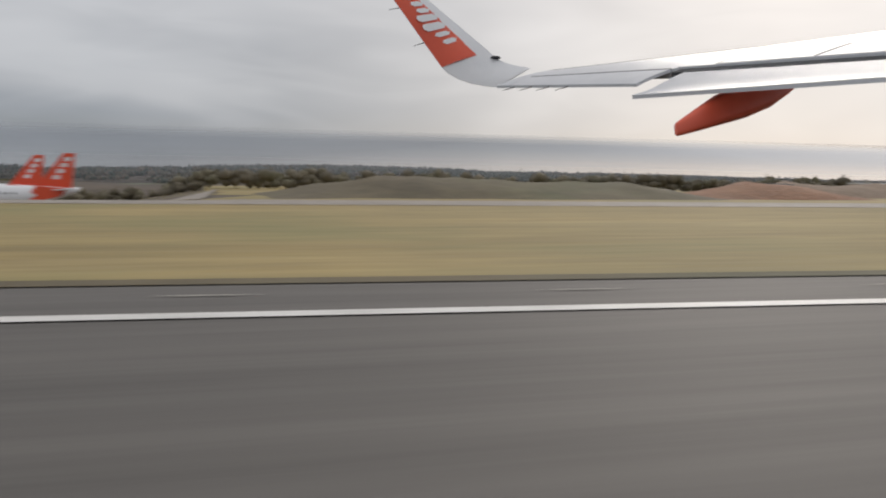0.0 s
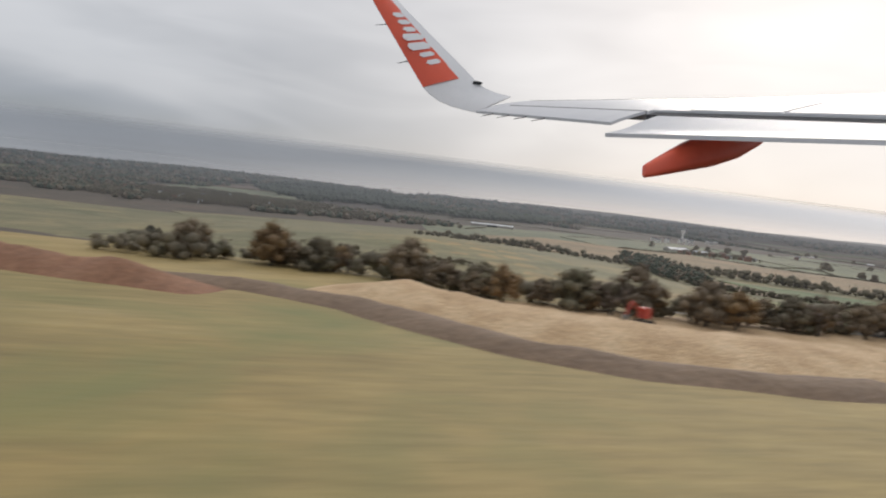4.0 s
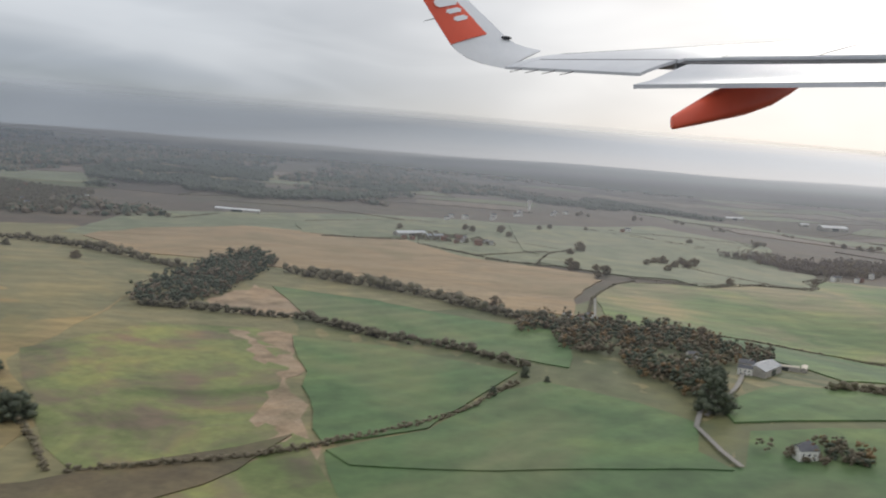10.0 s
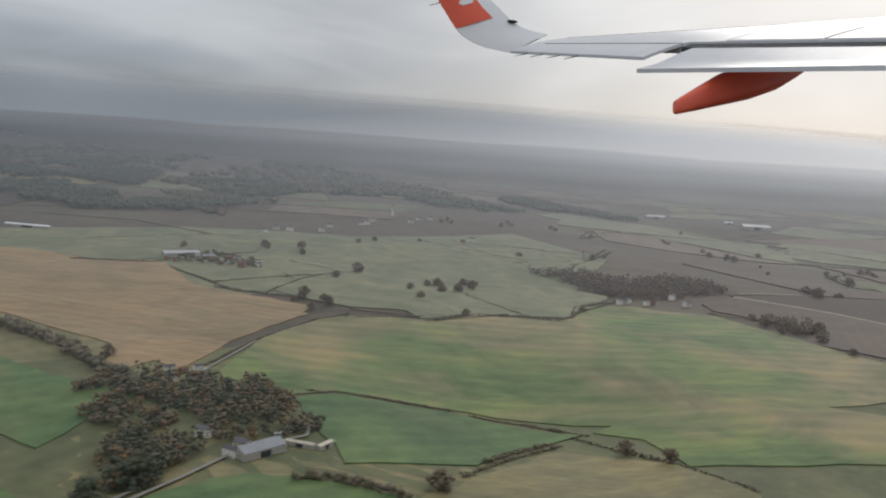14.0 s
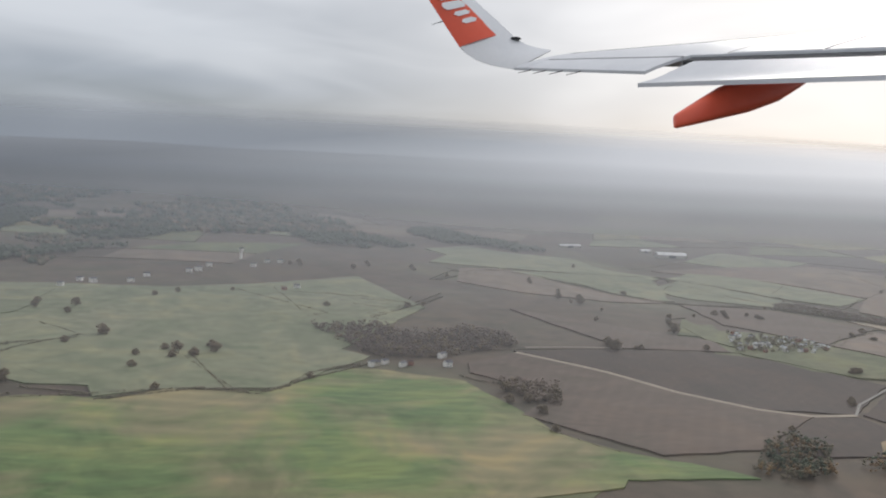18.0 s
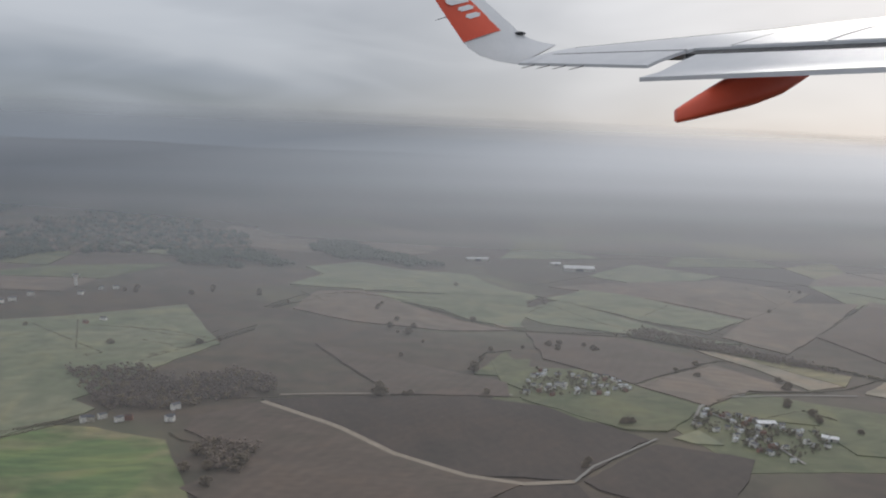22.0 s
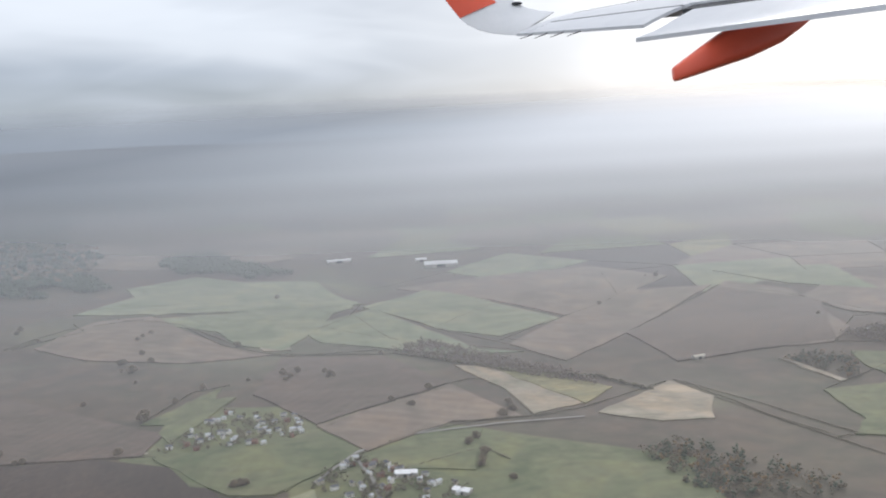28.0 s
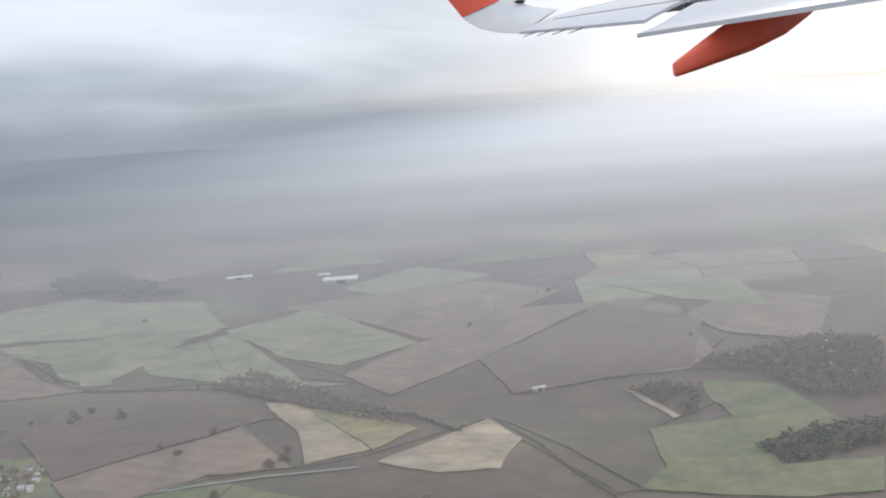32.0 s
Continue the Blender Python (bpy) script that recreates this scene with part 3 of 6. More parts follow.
haze_sheet("haze_sheet", list(range(62, 3060, 14)), haze_rise,
     [(62, 0.0), (150, 0.07), (200, 0.13), (250, 0.2), (350, 0.32), (450, 0.44), (600, 0.62), (800, 0.82), (1100, 0.95), (1350, 0.95), (1700, 0.72), (2300, 0.28), (3050, 0.0)], 0.8, 1.0, "see-through sheet standing for distance haze, painted paler to the east")

# ---- runway and taxiways ----
RUN_EDGE = 5.6


def rw(*points):
    """Points of the runway's own plan, turned with the take-off line about its east end."""
    c, k = math.cos(radians(-4)), math.sin(radians(-4))
    return [(39.3 + (x - 39.3) * c - y * k, 0.03 + (x - 39.3) * k + y * c) for x, y in points]


sheet("airfield_grass", [(-60, -12), (98, -12), (97, 30), (90, 36), (60, 48), (20, 60), (-60, 66)], "airfield", 0.004, "dry yellow-green airfield grass", "grass", 6.0, 0.5)
sheet("runway", rw((-60, -7), (72, -7), (72, RUN_EDGE), (-60, RUN_EDGE)), "asphalt", 0.012, "dark grey asphalt runway with rubber streaks", "runway", 8.0)
sheet("taxiway_link", [(40.0, 4.6), (55.5, 4.0), (53.4, 5.4), (51.6, 6.6), (50.4, 9.0), (49.8, 13.0), (49.8, 19.5), (48.5, 23.5), (45, 26), (41.5, 27.2), (41.5, 21.5), (44.4, 20), (45.2, 17.5), (45.2, 12.5), (44.4, 8.5), (43, 6.6)],
      "taxiway", 0.016, "grey taxiway curving off the runway", "taxiway", 5.0)
sheet("taxiway_far", rw((-60, 20.4), (30, 20.6)) + [(43, 21), (43, 27)] + rw((26, 24.8), (-60, 24.4)), "paletaxi", 0.012, "pale grey taxiway across the grass", "taxiway", 6.0)
sheet("old_taxiway", rw((30.8, RUN_EDGE - 0.1), (33.4, RUN_EDGE - 0.1), (33.0, 20), (32.0, 20)), "weeds", 0.012, "overgrown brown track across the grass", "track", 4.0, 0.3)
strip("old_taxiway_paving", rw((32.5, RUN_EDGE - 0.1), (32.5, 11), (32.4, 19)), 0.8, "taxiway", 0.02, "remains of grey paving on the old track", "track")
strip("edge_line", rw((-60, 4.3), (72, 4.3)), 0.16, "whitepaint", 0.02, "continuous white runway edge line", "road marking")
for x0 in (16.6, -20.0):
    strip("touchdown_bar", rw((x0, 1.72), (x0 + 2.4, 1.72)), 0.4, "whitepaint", 0.02, "white painted bar on the runway", "road marking")
strip("runway_verge", rw((-60, RUN_EDGE + 0.04), (40.5, RUN_EDGE + 0.04)), 0.3, "scrubby", 0.02, "dark weedy verge along the runway edge", "verge")
for off in (-0.05, 0.55):
    strip("taxi_line", [(47.45 + off * 0.9 - 0.25, 8.2), (47.45 + off * 0.6 - 0.1, 20.0), (46.4, 22.8), (43, 24)], 0.065, "yellowpaint", 0.021, "yellow taxiway centre line", "road marking")
for s in (-1, 1):
    strip("taxi_line", [(47.45 + 0.3 * s, 8.2), (47.45 + 0.55 * s, 6.9), (47.45 + 1.9 * s, 5.7)], 0.065, "yellowpaint", 0.023, "yellow taxiway line branching to the runway", "road marking")
strip("taxi_verge", [(54.6, 5.0), (51.9, 6.7), (50.7, 9.05), (50.05, 13.0), (50.05, 19.6), (48.75, 23.7), (45.2, 26.3)], 0.22, "scrubby", 0.02, "dark worn grass verge along the taxiway", "verge")
strip("taxi_edge_line", [(42.0, 5.75), (43.3, 6.7), (44.6, 8.8), (45.35, 12.5), (45.3, 17.4), (44.5, 19.9)], 0.08, "yellowpaint", 0.021, "worn yellow taxiway edge line", "road marking")
strip("stop_bar", [(45.6, 18.6), (49.6, 18.3)], 0.3, "redpaint", 0.025, "red and white holding marking", "road marking")
strip("stop_bar", [(45.4, 14.9), (49.6, 14.4)], 0.22, "streak", 0.022, "dark patch across the taxiway", "road marking")

# ---- plants ----
def lump_mesh(seed, sub):
    """Verts and faces of one small uneven clump."""
    bm = bmesh.new()
    bmesh.ops.create_icosphere(bm, subdivisions=sub + 1, radius=1)
    r = random.Random(seed)
    for v in bm.verts:
        v.co *= 1 + r.uniform(-0.3, 0.28)
    vs = np.array([v.co[:] for v in bm.verts])
    fs = np.array([[v.index for v in f.verts] for f in bm.faces])
    bm.free()
    return vs, fs


LUMPS = [lump_mesh(s, 1) for s in range(8)]
TINY = [lump_mesh(s, 0) for s in range(12)]


def clumps(places, sizes, squash=0.85, leaves=0, spread_out=0.5, shapes=LUMPS, leaf=0.22):
    """One array of verts and faces from many clumps and loose leaf sprays."""
    V, T, at = [], [], 0
    for (p, s) in zip(places, sizes):
        vs, fs = shapes[nrs.randint(len(shapes))]
        a = nrs.rand() * 6.28
        c, d = math.cos(a), math.sin(a)
        q = vs @ np.array([[c, -d, 0], [d, c, 0], [0, 0, squash]]) * s + p
        V.append(q)
        T.append(fs + at)
        at += len(q)
        if leaves:
            k = leaves
            n0 = nrs.randn(k, 3)
            n0 /= np.linalg.norm(n0, axis=1)[:, None]
            mid = p + n0 * s * (0.8 + spread_out * nrs.rand(k, 1)) * [1, 1, squash]
            u = nrs.randn(k, 3) * s * leaf
            w = nrs.randn(k, 3) * s * leaf
            q = np.stack([mid - u, mid + u, mid + w], 1).reshape(-1, 3)
            V.append(q)
            T.append(np.arange(3 * k).reshape(-1, 3) + at)
            at += 3 * k
    return np.concatenate(V), np.concatenate(T)


def np_mesh(name, V, T, mat, smooth=False):
    me = bpy.data.meshes.new(name)
    me.from_pydata(V.tolist(), [], T.tolist())
    me.materials.append(M[mat])
    if smooth:
        me.shade_smooth()
    return me


def crown_mesh(kind, seed):
    """A crown of unit height on its trunk, from clumps set along limbs."""
    r = np.random.RandomState(seed)
    k = {"oak": 52, "holly": 56, "autumn": 44, "bare": 26, "bush": 44, "round": 34, "evergreen": 60}[kind]
    P, S = [], []
    for i in range(k):
        a, h = r.rand() * 6.28, r.rand()
        if kind in ("bush", "round", "evergreen"):
            rad = 0.62 * math.sqrt(max(0, 1 - (h * 1.05 - 0.1) ** 2)) * math.sqrt(r.rand())
            z = 0.08 + h * 0.8
        elif kind == "holly":
            rad = 0.42 * (1 - h ** 1.7) ** 0.6 * math.sqrt(r.rand()) + 0.02
            z = 0.1 + 0.85 * h
        else:
            rad = 0.52 * math.sqrt(max(0.02, 1 - (2 * h - 0.75) ** 2 * 0.75)) * math.sqrt(r.rand())
            z = 0.2 + 0.72 * h
        P.append((rad * math.cos(a) * (1 + 0.25 * math.sin(seed)), rad * math.sin(a), z))
        S.append((0.08 if kind == "bare" else 0.125) * (0.6 + 0.8 * r.rand()))
    V, T = clumps(np.array(P), np.array(S) * {"bare": 0.4, "evergreen": 1.15, "bush": 0.95}.get(kind, 0.78), 0.9, 80, 2.2 if kind == "bare" else 0.8 if kind == "evergreen" else 1.0, TINY, 0.2 if kind == "bare" else 0.15)
    mat = {"oak": "oakleaf", "holly": "holly", "autumn": "autumnleaf", "bare": "twigs", "bush": "hedgeleaf", "round": "autumnleaf", "evergreen": "holly"}[kind]
    return np_mesh("crown", V, T, mat, True)


def trunk_mesh(seed):
    r = random.Random(seed)
    bm = bmesh.new()
    tube(bm, (0, 0, -0.08), (0.01, 0, 0.34), 0.045, 0.03, 7)
    for i in range(5):
        a = i * 1.26 + r.random()
        tube(bm, (0.01, 0, 0.24 + 0.03 * i), (0.3 * math.cos(a), 0.3 * math.sin(a), 0.55 + 0.07 * i), 0.02, 0.007, 5)
    me = bpy.data.meshes.new("trunk")
    bm.to_mesh(me)
    bm.free()
    me.materials.append(M["bark"])
    return me


CROWNS = {k: [crown_mesh(k, 31 * i + len(k)) for i in range(5 if k == "oak" else 3)] for k in ("oak", "holly", "autumn", "bare", "bush", "round", "evergreen")}
TRUNKS = [trunk_mesh(i) for i in range(3)]
TREE_WORDS = {"oak": "brown late-autumn field oak with rounded crown", "holly": "dark evergreen tree with dense foliage", "autumn": "rust-coloured autumn tree in a copse",
              "bare": "bare grey-brown tree with fine twigs", "bush": "dark rounded hedgerow bush in grass", "round": "rust-brown bush at a field edge", "evergreen": "dark rounded evergreen bush in pasture"}


def tree(kind, x, y, h):
    h *= rng.uniform(0.9, 1.12)
    ob = empty("tree", Matrix.LocRotScale((x, y, height(x, y)), Euler((0, 0, rng.random() * 6.28)), (h * rng.uniform(0.95, 1.15), h * rng.uniform(0.95, 1.15), h)),
               TREE_WORDS[kind], "bush" if kind in ("bush", "round", "evergreen") else "tree", "trees in the fields")
    for name, me in (("trunk", TRUNKS[rng.randrange(3)]), ("crown", CROWNS[kind][rng.randrange(len(CROWNS[kind]))])):
        p = new(name, me)
        p.parent = ob
    return ob


def hedge(h, points):
    """A hedgerow along a bent line: uneven clumps, gaps and a few taller trees."""
    P, S = [], []
    h *= 1.3 if h >= 0.9 else 1.1
    pts = [Vector((x, y)) for x, y in points]
    for a, b in zip(pts, pts[1:]):
        L = (b - a).length
        k = max(2, int(L / (0.06 * h + 0.085)))
        for i in range(k):
            q = a.lerp(b, (i + nrs.rand()) / k)
            thick = 0.62 + 0.6 * (0.5 + 0.5 * rough(q.x, q.y, 0.13)) + 0.4 * rough(q.x, q.y, 0.4)
            if thick < 0.3:
                continue
            q += Vector((nrs.randn(), nrs.randn())) * 0.24 * h
            s = 0.36 * h * thick * (0.7 + 0.6 * nrs.rand())
            P.append((q.x, q.y, height(q.x, q.y) + s * 0.55 + 0.55 * h * nrs.rand() * thick))
            S.append(s)
            if nrs.rand() < 0.03:
                P.append((q.x, q.y, height(q.x, q.y) + h * (0.6 + 0.25 * nrs.rand())))
                S.append(0.5 * h)
    V, T = clumps(np.array(P), np.array(S) * 0.76, 0.9, 14 if h > 0.7 else 6, 0.8, TINY, 0.16)
    ob = new("hedge", np_mesh("hedge", V, T, "hedgeleaf", True))
    return tagged(ob, "dark brown-green hedgerow dividing fields", "hedge", "hedgerows")


def inside(x, y, poly):
    hit = False
    for (x0, y0), (x1, y1) in zip(poly, poly[1:] + poly[:1]):
        if (y0 > y) != (y1 > y) and x < (x1 - x0) * (y - y0) / (y1 - y0) + x0:
            hit = not hit
    return hit


def scatter(poly, gap):
    xs, ys = [p[0] for p in poly], [p[1] for p in poly]
    out, k = [], int((max(xs) - min(xs)) * (max(ys) - min(ys)) / gap ** 2)
    for _ in range(k):
        x, y = min(xs) + nrs.rand() * (max(xs) - min(xs)), min(ys) + nrs.rand() * (max(ys) - min(ys))
        if inside(x, y, poly):
            out.append((x, y))
    return out


WOOD = {"dense": ("holly", "dark evergreen copse between fields"), "autumn": ("oakleaf", "mixed autumn wood with rust-brown trees"), "bare": ("twigs", "bare brown winter wood in haze")}


def wood(kind, poly, tall=1.0):
    """A wood: many crowns close together, each of several clumps, in a mix of foliage."""
    mat, words = WOOD[kind]
    mixes = {"dense": (mat, mat, "oakleaf"), "autumn": (mat, "hedgeleaf", "holly", "hedgeleaf", "autumnleaf", "holly"), "bare": (mat, mat, "oakleaf")}[kind]
    heaps = {m: ([], []) for m in mixes}
    for x, y in scatter(poly, (0.95 if poly[0][1] < 180 and poly[0][0] < 395 else 1.25) * (0.55 + 0.45 * tall)):
        if kind == "autumn" and rough(x + 40, y, 0.22) > 0.2:
            continue
        h = (1.3 + nrs.rand() ** 2 * 1.4) * tall
        P, S = heaps[mixes[int((rough(x, y, 0.16) * 0.8 + 0.5 + 0.25 * nrs.randn()) * len(mixes)) % len(mixes)]]
        for _ in range(6):
            P.append((x + nrs.randn() * 0.34 * tall, y + nrs.randn() * 0.34 * tall, height(x, y) + h * (0.2 + 0.72 * nrs.rand())))
            S.append((0.14 + 0.2 * nrs.rand()) * (0.4 + 0.6 * tall))
    for m, (P, S) in heaps.items():
        if P:
            V, T = clumps(np.array(P), np.array(S) * 0.9, 1.0, 26, 0.9, TINY, 0.15)
            tagged(new("wood", np_mesh("wood", V, T, m, True)), words, "wood", kind="stuff")


def far_wood(kind, poly):
    P, S = [], []
    for x, y in scatter(poly, 2.3):
        if rough(x, y, 0.035) > 0.1:
            continue
        P.append((x, y, height(x, y) + 1.0 + nrs.rand()))
        S.append(0.8 + 0.7 * nrs.rand())
    V, T = clumps(np.array(P), S, 0.7, 14, 0.9, TINY, 0.3)
    tagged(new("far_wood", np_mesh("far_wood", V, T, "holly")), "dark distant woodland on a hazy hillside", "wood", kind="stuff")


# ---- buildings ----
def gable(bm, w, d, z0, z1, over=0.0, thick=0.06):
    """A pitched roof: two slabs over a w by d plan, ridge along x."""
    for s in (-1, 1):
        a = [(-w / 2 - over, s * (d / 2 + over), z0 - over * 0.6), (w / 2 + over, s * (d / 2 + over), z0 - over * 0.6), (w / 2 + over, 0, z1), (-w / 2 - over, 0, z1)]
        lo = [bm.verts.new(p) for p in a]
        hi = [bm.verts.new((p[0], p[1], p[2] + thick)) for p in a]
        for f in ((0, 1, 2, 3), (7, 6, 5, 4), (0, 4, 5, 1), (1, 5, 6, 2), (2, 6, 7, 3), (3, 7, 4, 0)):
            bm.faces.new([(lo + hi)[i] for i in f])
    bmesh.ops.recalc_face_normals(bm, faces=bm.faces[:])
    return bm


def house_proto(wall, roof, w, d, h, ridge):
    """Builds one house; copies stand wherever the plan wants them."""
    ob = empty("house", Matrix(), "", "house", "village houses")
    bm = bmesh.new()
    box(bm, -w / 2, w / 2, -d / 2, d / 2, -0.3, h)
    ends = [[bm.verts.new((s * w / 2, y, z)) for y, z in ((-d / 2, h), (d / 2, h), (0, ridge - 0.02))] for s in (-1, 1)]
    for e in ends:
        bm.faces.new(e)
    part("wall", bm, wall, ob)
    part("roof", gable(bmesh.new(), w, d, h, ridge, 0.07), roof, ob)
    part("chimney", box(bmesh.new(), w * 0.28, w * 0.28 + 0.14, -0.08, 0.08, ridge - 0.15, ridge + 0.22, 0.01), "brick", ob)
    for s in (-1, 1):
        for i in range(3):
            for z in (0.22, 0.68):
                x = (i - 1) * w * 0.3
                if i == 1 and z < 0.5:
                    part("door", box(bmesh.new(), x - 0.09, x + 0.09, s * d / 2 - 0.012, s * d / 2 + 0.012, 0.0, 0.42), "bark", ob)
                else:
                    part("window", box(bmesh.new(), x - 0.11, x + 0.11, s * d / 2 - 0.012, s * d / 2 + 0.012, z, z + 0.24), "glass", ob)
    return ob


HOUSES = {}
HOUSE_WORDS = {"white": "white rendered house with a pitched roof", "bright": "small white house with a pale roof", "pale": "cream cottage with a grey slate roof", "brick": "red brick house with brown tiled roof"}


def house(kind, x, y, turn=None, size=1.0):
    size *= 0.8 * rng.uniform(0.9, 1.15)
    m = Matrix.LocRotScale((x, y, height(x, y)), Euler((0, 0, rng.uniform(-0.7, 0.7) if turn is None else turn)), None)
    if kind not in HOUSES:
        wall, roof = {"white": ("render_white", "roof_slate"), "bright": ("render_white", "roof_sheet"), "pale": ("render_pale", "roof_slate"), "brick": ("brick", "roof_tile")}[kind]
        HOUSES[kind] = house_proto(wall, roof, {"white": 2.3, "bright": 1.8, "pale": 2.0, "brick": 2.1}[kind], 1.3, 1.3, 1.72)
        ob = HOUSES[kind]
        ob.matrix_world = m
        ob.scale = (size, size, size)
        return tagged(ob, HOUSE_WORDS[kind])
    ob = copy_thing(HOUSES[kind], m)
    ob.scale = (size, size, size)
    return ob


def barn(x, y, turn, w, d, h, roof, label):
    ob = empty("barn", pose(x, y, height(x, y), 0, 0, turn), label, "barn")
    bm = bmesh.new()
    box(bm, -w / 2, w / 2, -d / 2, d / 2, -0.3, h)
    for s in (-1, 1):
        bm.faces.new([bm.verts.new((s * w / 2, yy, z)) for yy, z in ((-d / 2, h), (d / 2, h), (0, h + d * 0.2))])
    part("wall", bm, "concrete", ob)
    k = max(3, int(w / 1.2))
    for i in range(k):
        part("roof_panel", shifted(gable(bmesh.new(), w / k - 0.03, d, h, h + d * 0.2, 0.02), (i + 0.5) * w / k - w / 2), roof, ob)
    part("door", box(bmesh.new(), -w * 0.12, w * 0.12, -d / 2 - 0.03, -d / 2 + 0.02, 0, h * 0.85), "glass", ob)
    return ob


def shifted(bm, dx):
    bmesh.ops.translate(bm, verts=bm.verts[:], vec=(dx, 0, 0))
    return bm


# ---- the aircraft wing, far off beyond the land and as large as it looks from the seat ----
WING_SIZE = 285.0
WING_AT = pose(278.9, 15.1, -2.3, 82.7, -3.95, -12.11)
VIEW = radians(14)


def air(s, f, y, ahead=0.0):
    """A point of the wing: s metres outboard, f forward, y up, as set in the sky."""
    x, d = f * math.cos(VIEW) - s * math.sin(VIEW), f * math.sin(VIEW) + s * math.cos(VIEW)
    return (WING_AT @ (Vector((x, y, -d + ahead)) * WING_SIZE))[:]


def te(s):
    return 5.14 + 0.175 * (15.2 - s)


def le(s):
    return 6.64 + 0.51 * (15.2 - s)


def deck(s, f, upper=True, raised=0.0):
    """Height of the wing skin."""
    c = le(s) - te(s)
    k = min(1.0, max(0.0, (f - te(s)) / c))
    body = 2.85 + (0.235 if s > 11.1 else 0.215) * (s - 11.1) + 0.21 * (f - te(s))
    return body + raised + (0.145 * c * (k ** 0.8) * (1 - k) ** 0.55 if upper else -0.075 * c * (k ** 0.9) * (1 - k) ** 0.5)


def skin(name, s0, s1, f0, f1, mat, parent, label="", raised=0.0, ns=10, nf=8, drop=0.0, thick=None):
    """A closed piece of wing between two span stations and two chord lines (functions of s)."""
    verts, faces = [], []
    for i in range(ns + 1):
        s = s0 + (s1 - s0) * i / ns
        a, b = f0(s), f1(s)
        up = [(s, a + (b - a) * j / nf) for j in range(nf + 1)]
        verts += [air(q, f, deck(q, f, True, raised) - (drop - (0.03 * (10.85 - q) if drop else 0)) * (1 - j / nf)) for j, (q, f) in enumerate(up)]
        verts += [air(q, f, (deck(q, f, False, raised) if thick is None else deck(q, f, True, raised) - thick) - (drop - (0.03 * (10.85 - q) if drop else 0)) * (1 - j / nf)) for j, (q, f) in enumerate(up)]
    row = 2 * (nf + 1)
    for i in range(ns):
        for j in range(nf):
            p = i * row + j
            faces.append((p, p + 1, p + row + 1, p + row))
            p += nf + 1
            faces.append((p, p + row, p + row + 1, p + 1))
        for j in (0, nf):
            p = i * row + j
            faces.append((p, p + row, p + row + nf + 1, p + nf + 1))
    for i in (0, ns):
        for j in range(nf):
            p = i * row + j
            faces.append((p, p + 1, p + nf + 2, p + nf + 1))
    ob = raw(name, verts, faces, mat, parent, label)
    bm = bmesh.new()
    bm.from_mesh(ob.data)
    bmesh.ops.recalc_face_normals(bm, faces=bm.faces[:])
    bm.to_mesh(ob.data)
    bm.free()
    ob.data.shade_smooth()
    ob.data.set_sharp_from_angle(angle=radians(35))
    return ob


wing = tagged(new("aircraft_wing"), "white airliner wing with orange winglet and flap fairing", "aircraft wing")
HINGE = 0.62
skin("main_panel", 11.15, 15.2, lambda s: te(s) + HINGE * (0.75 + 0.07 * (15.2 - s)), le, "skin_grey", wing, ns=12, nf=14)
skin("main_panel", 3.0, 11.15, lambda s: te(s) + 0.72, le, "skin_grey", wing, ns=16, nf=14)
skin("aileron", 11.2, 14.75, te, lambda s: te(s) + HINGE * (0.75 + 0.07 * (15.2 - s)) - 0.012, "skin_grey", wing, "white aileron with static wicks", ns=8, nf=4, thick=0.05)
skin("tip_panel", 14.77, 15.2, te, lambda s: te(s) + HINGE * (0.75 + 0.07 * (15.2 - s)) - 0.002, "skin_grey", wing, ns=2, nf=4, thick=0.05)
skin("flap", 3.0, 10.85, lambda s: te(s) - 0.36 + 0.02 * (10.85 - s), lambda s: te(s) + 0.62, "skin_grey", wing, "white extended trailing-edge flap", ns=14, nf=7, drop=0.07, raised=-0.04, thick=0.06)
# near-black filler strip stands for the shade inside the gap ahead of the flap
skin("flap_slot", 3.0, 11.1, lambda s: te(s) + 0.55, lambda s: te(s) + 0.84, "seam", wing, "dark strip standing for the shade in the flap slot", ns=14, nf=2, raised=-0.035, thick=0.08)
skin("aileron_seam", 11.2, 14.75, lambda s: te(s) + HINGE * (0.75 + 0.07 * (15.2 - s)) - 0.02, lambda s: te(s) + HINGE * (0.75 + 0.07 * (15.2 - s)) + 0.006, "seam_soft", wing, "thin hinge seam", ns=8, nf=1, raised=0.006, thick=0.01)
for s0 in (10.4, 8.75, 7.1, 5.4):
    skin("spoiler", s0 - 1.6, s0 - 0.02, lambda s: te(s) + 0.74, lambda s: te(s) + 1.38, "skin_grey", wing, "white spoiler panel", ns=4, nf=4, raised=0.012, thick=0.03)
    skin("panel_seam", s0 - 0.03, s0, lambda s: te(s) + 0.74, lambda s: te(s) + 1.4, "seam_soft", wing, "thin panel seam", ns=1, nf=4, raised=0.014, thick=0.01)
skin("spoiler_seam", 3.6, 10.4, lambda s: te(s) + 1.38, lambda s: te(s) + 1.4, "seam_soft", wing, "thin panel seam", ns=8, nf=1, raised=0.008, thick=0.01)
skin("slat_seam", 4.0, 15.1, lambda s: le(s) - 0.42, lambda s: le(s) - 0.405, "seam_soft", wing, "thin slat seam", ns=8, nf=1, raised=0.006, thick=0.01)


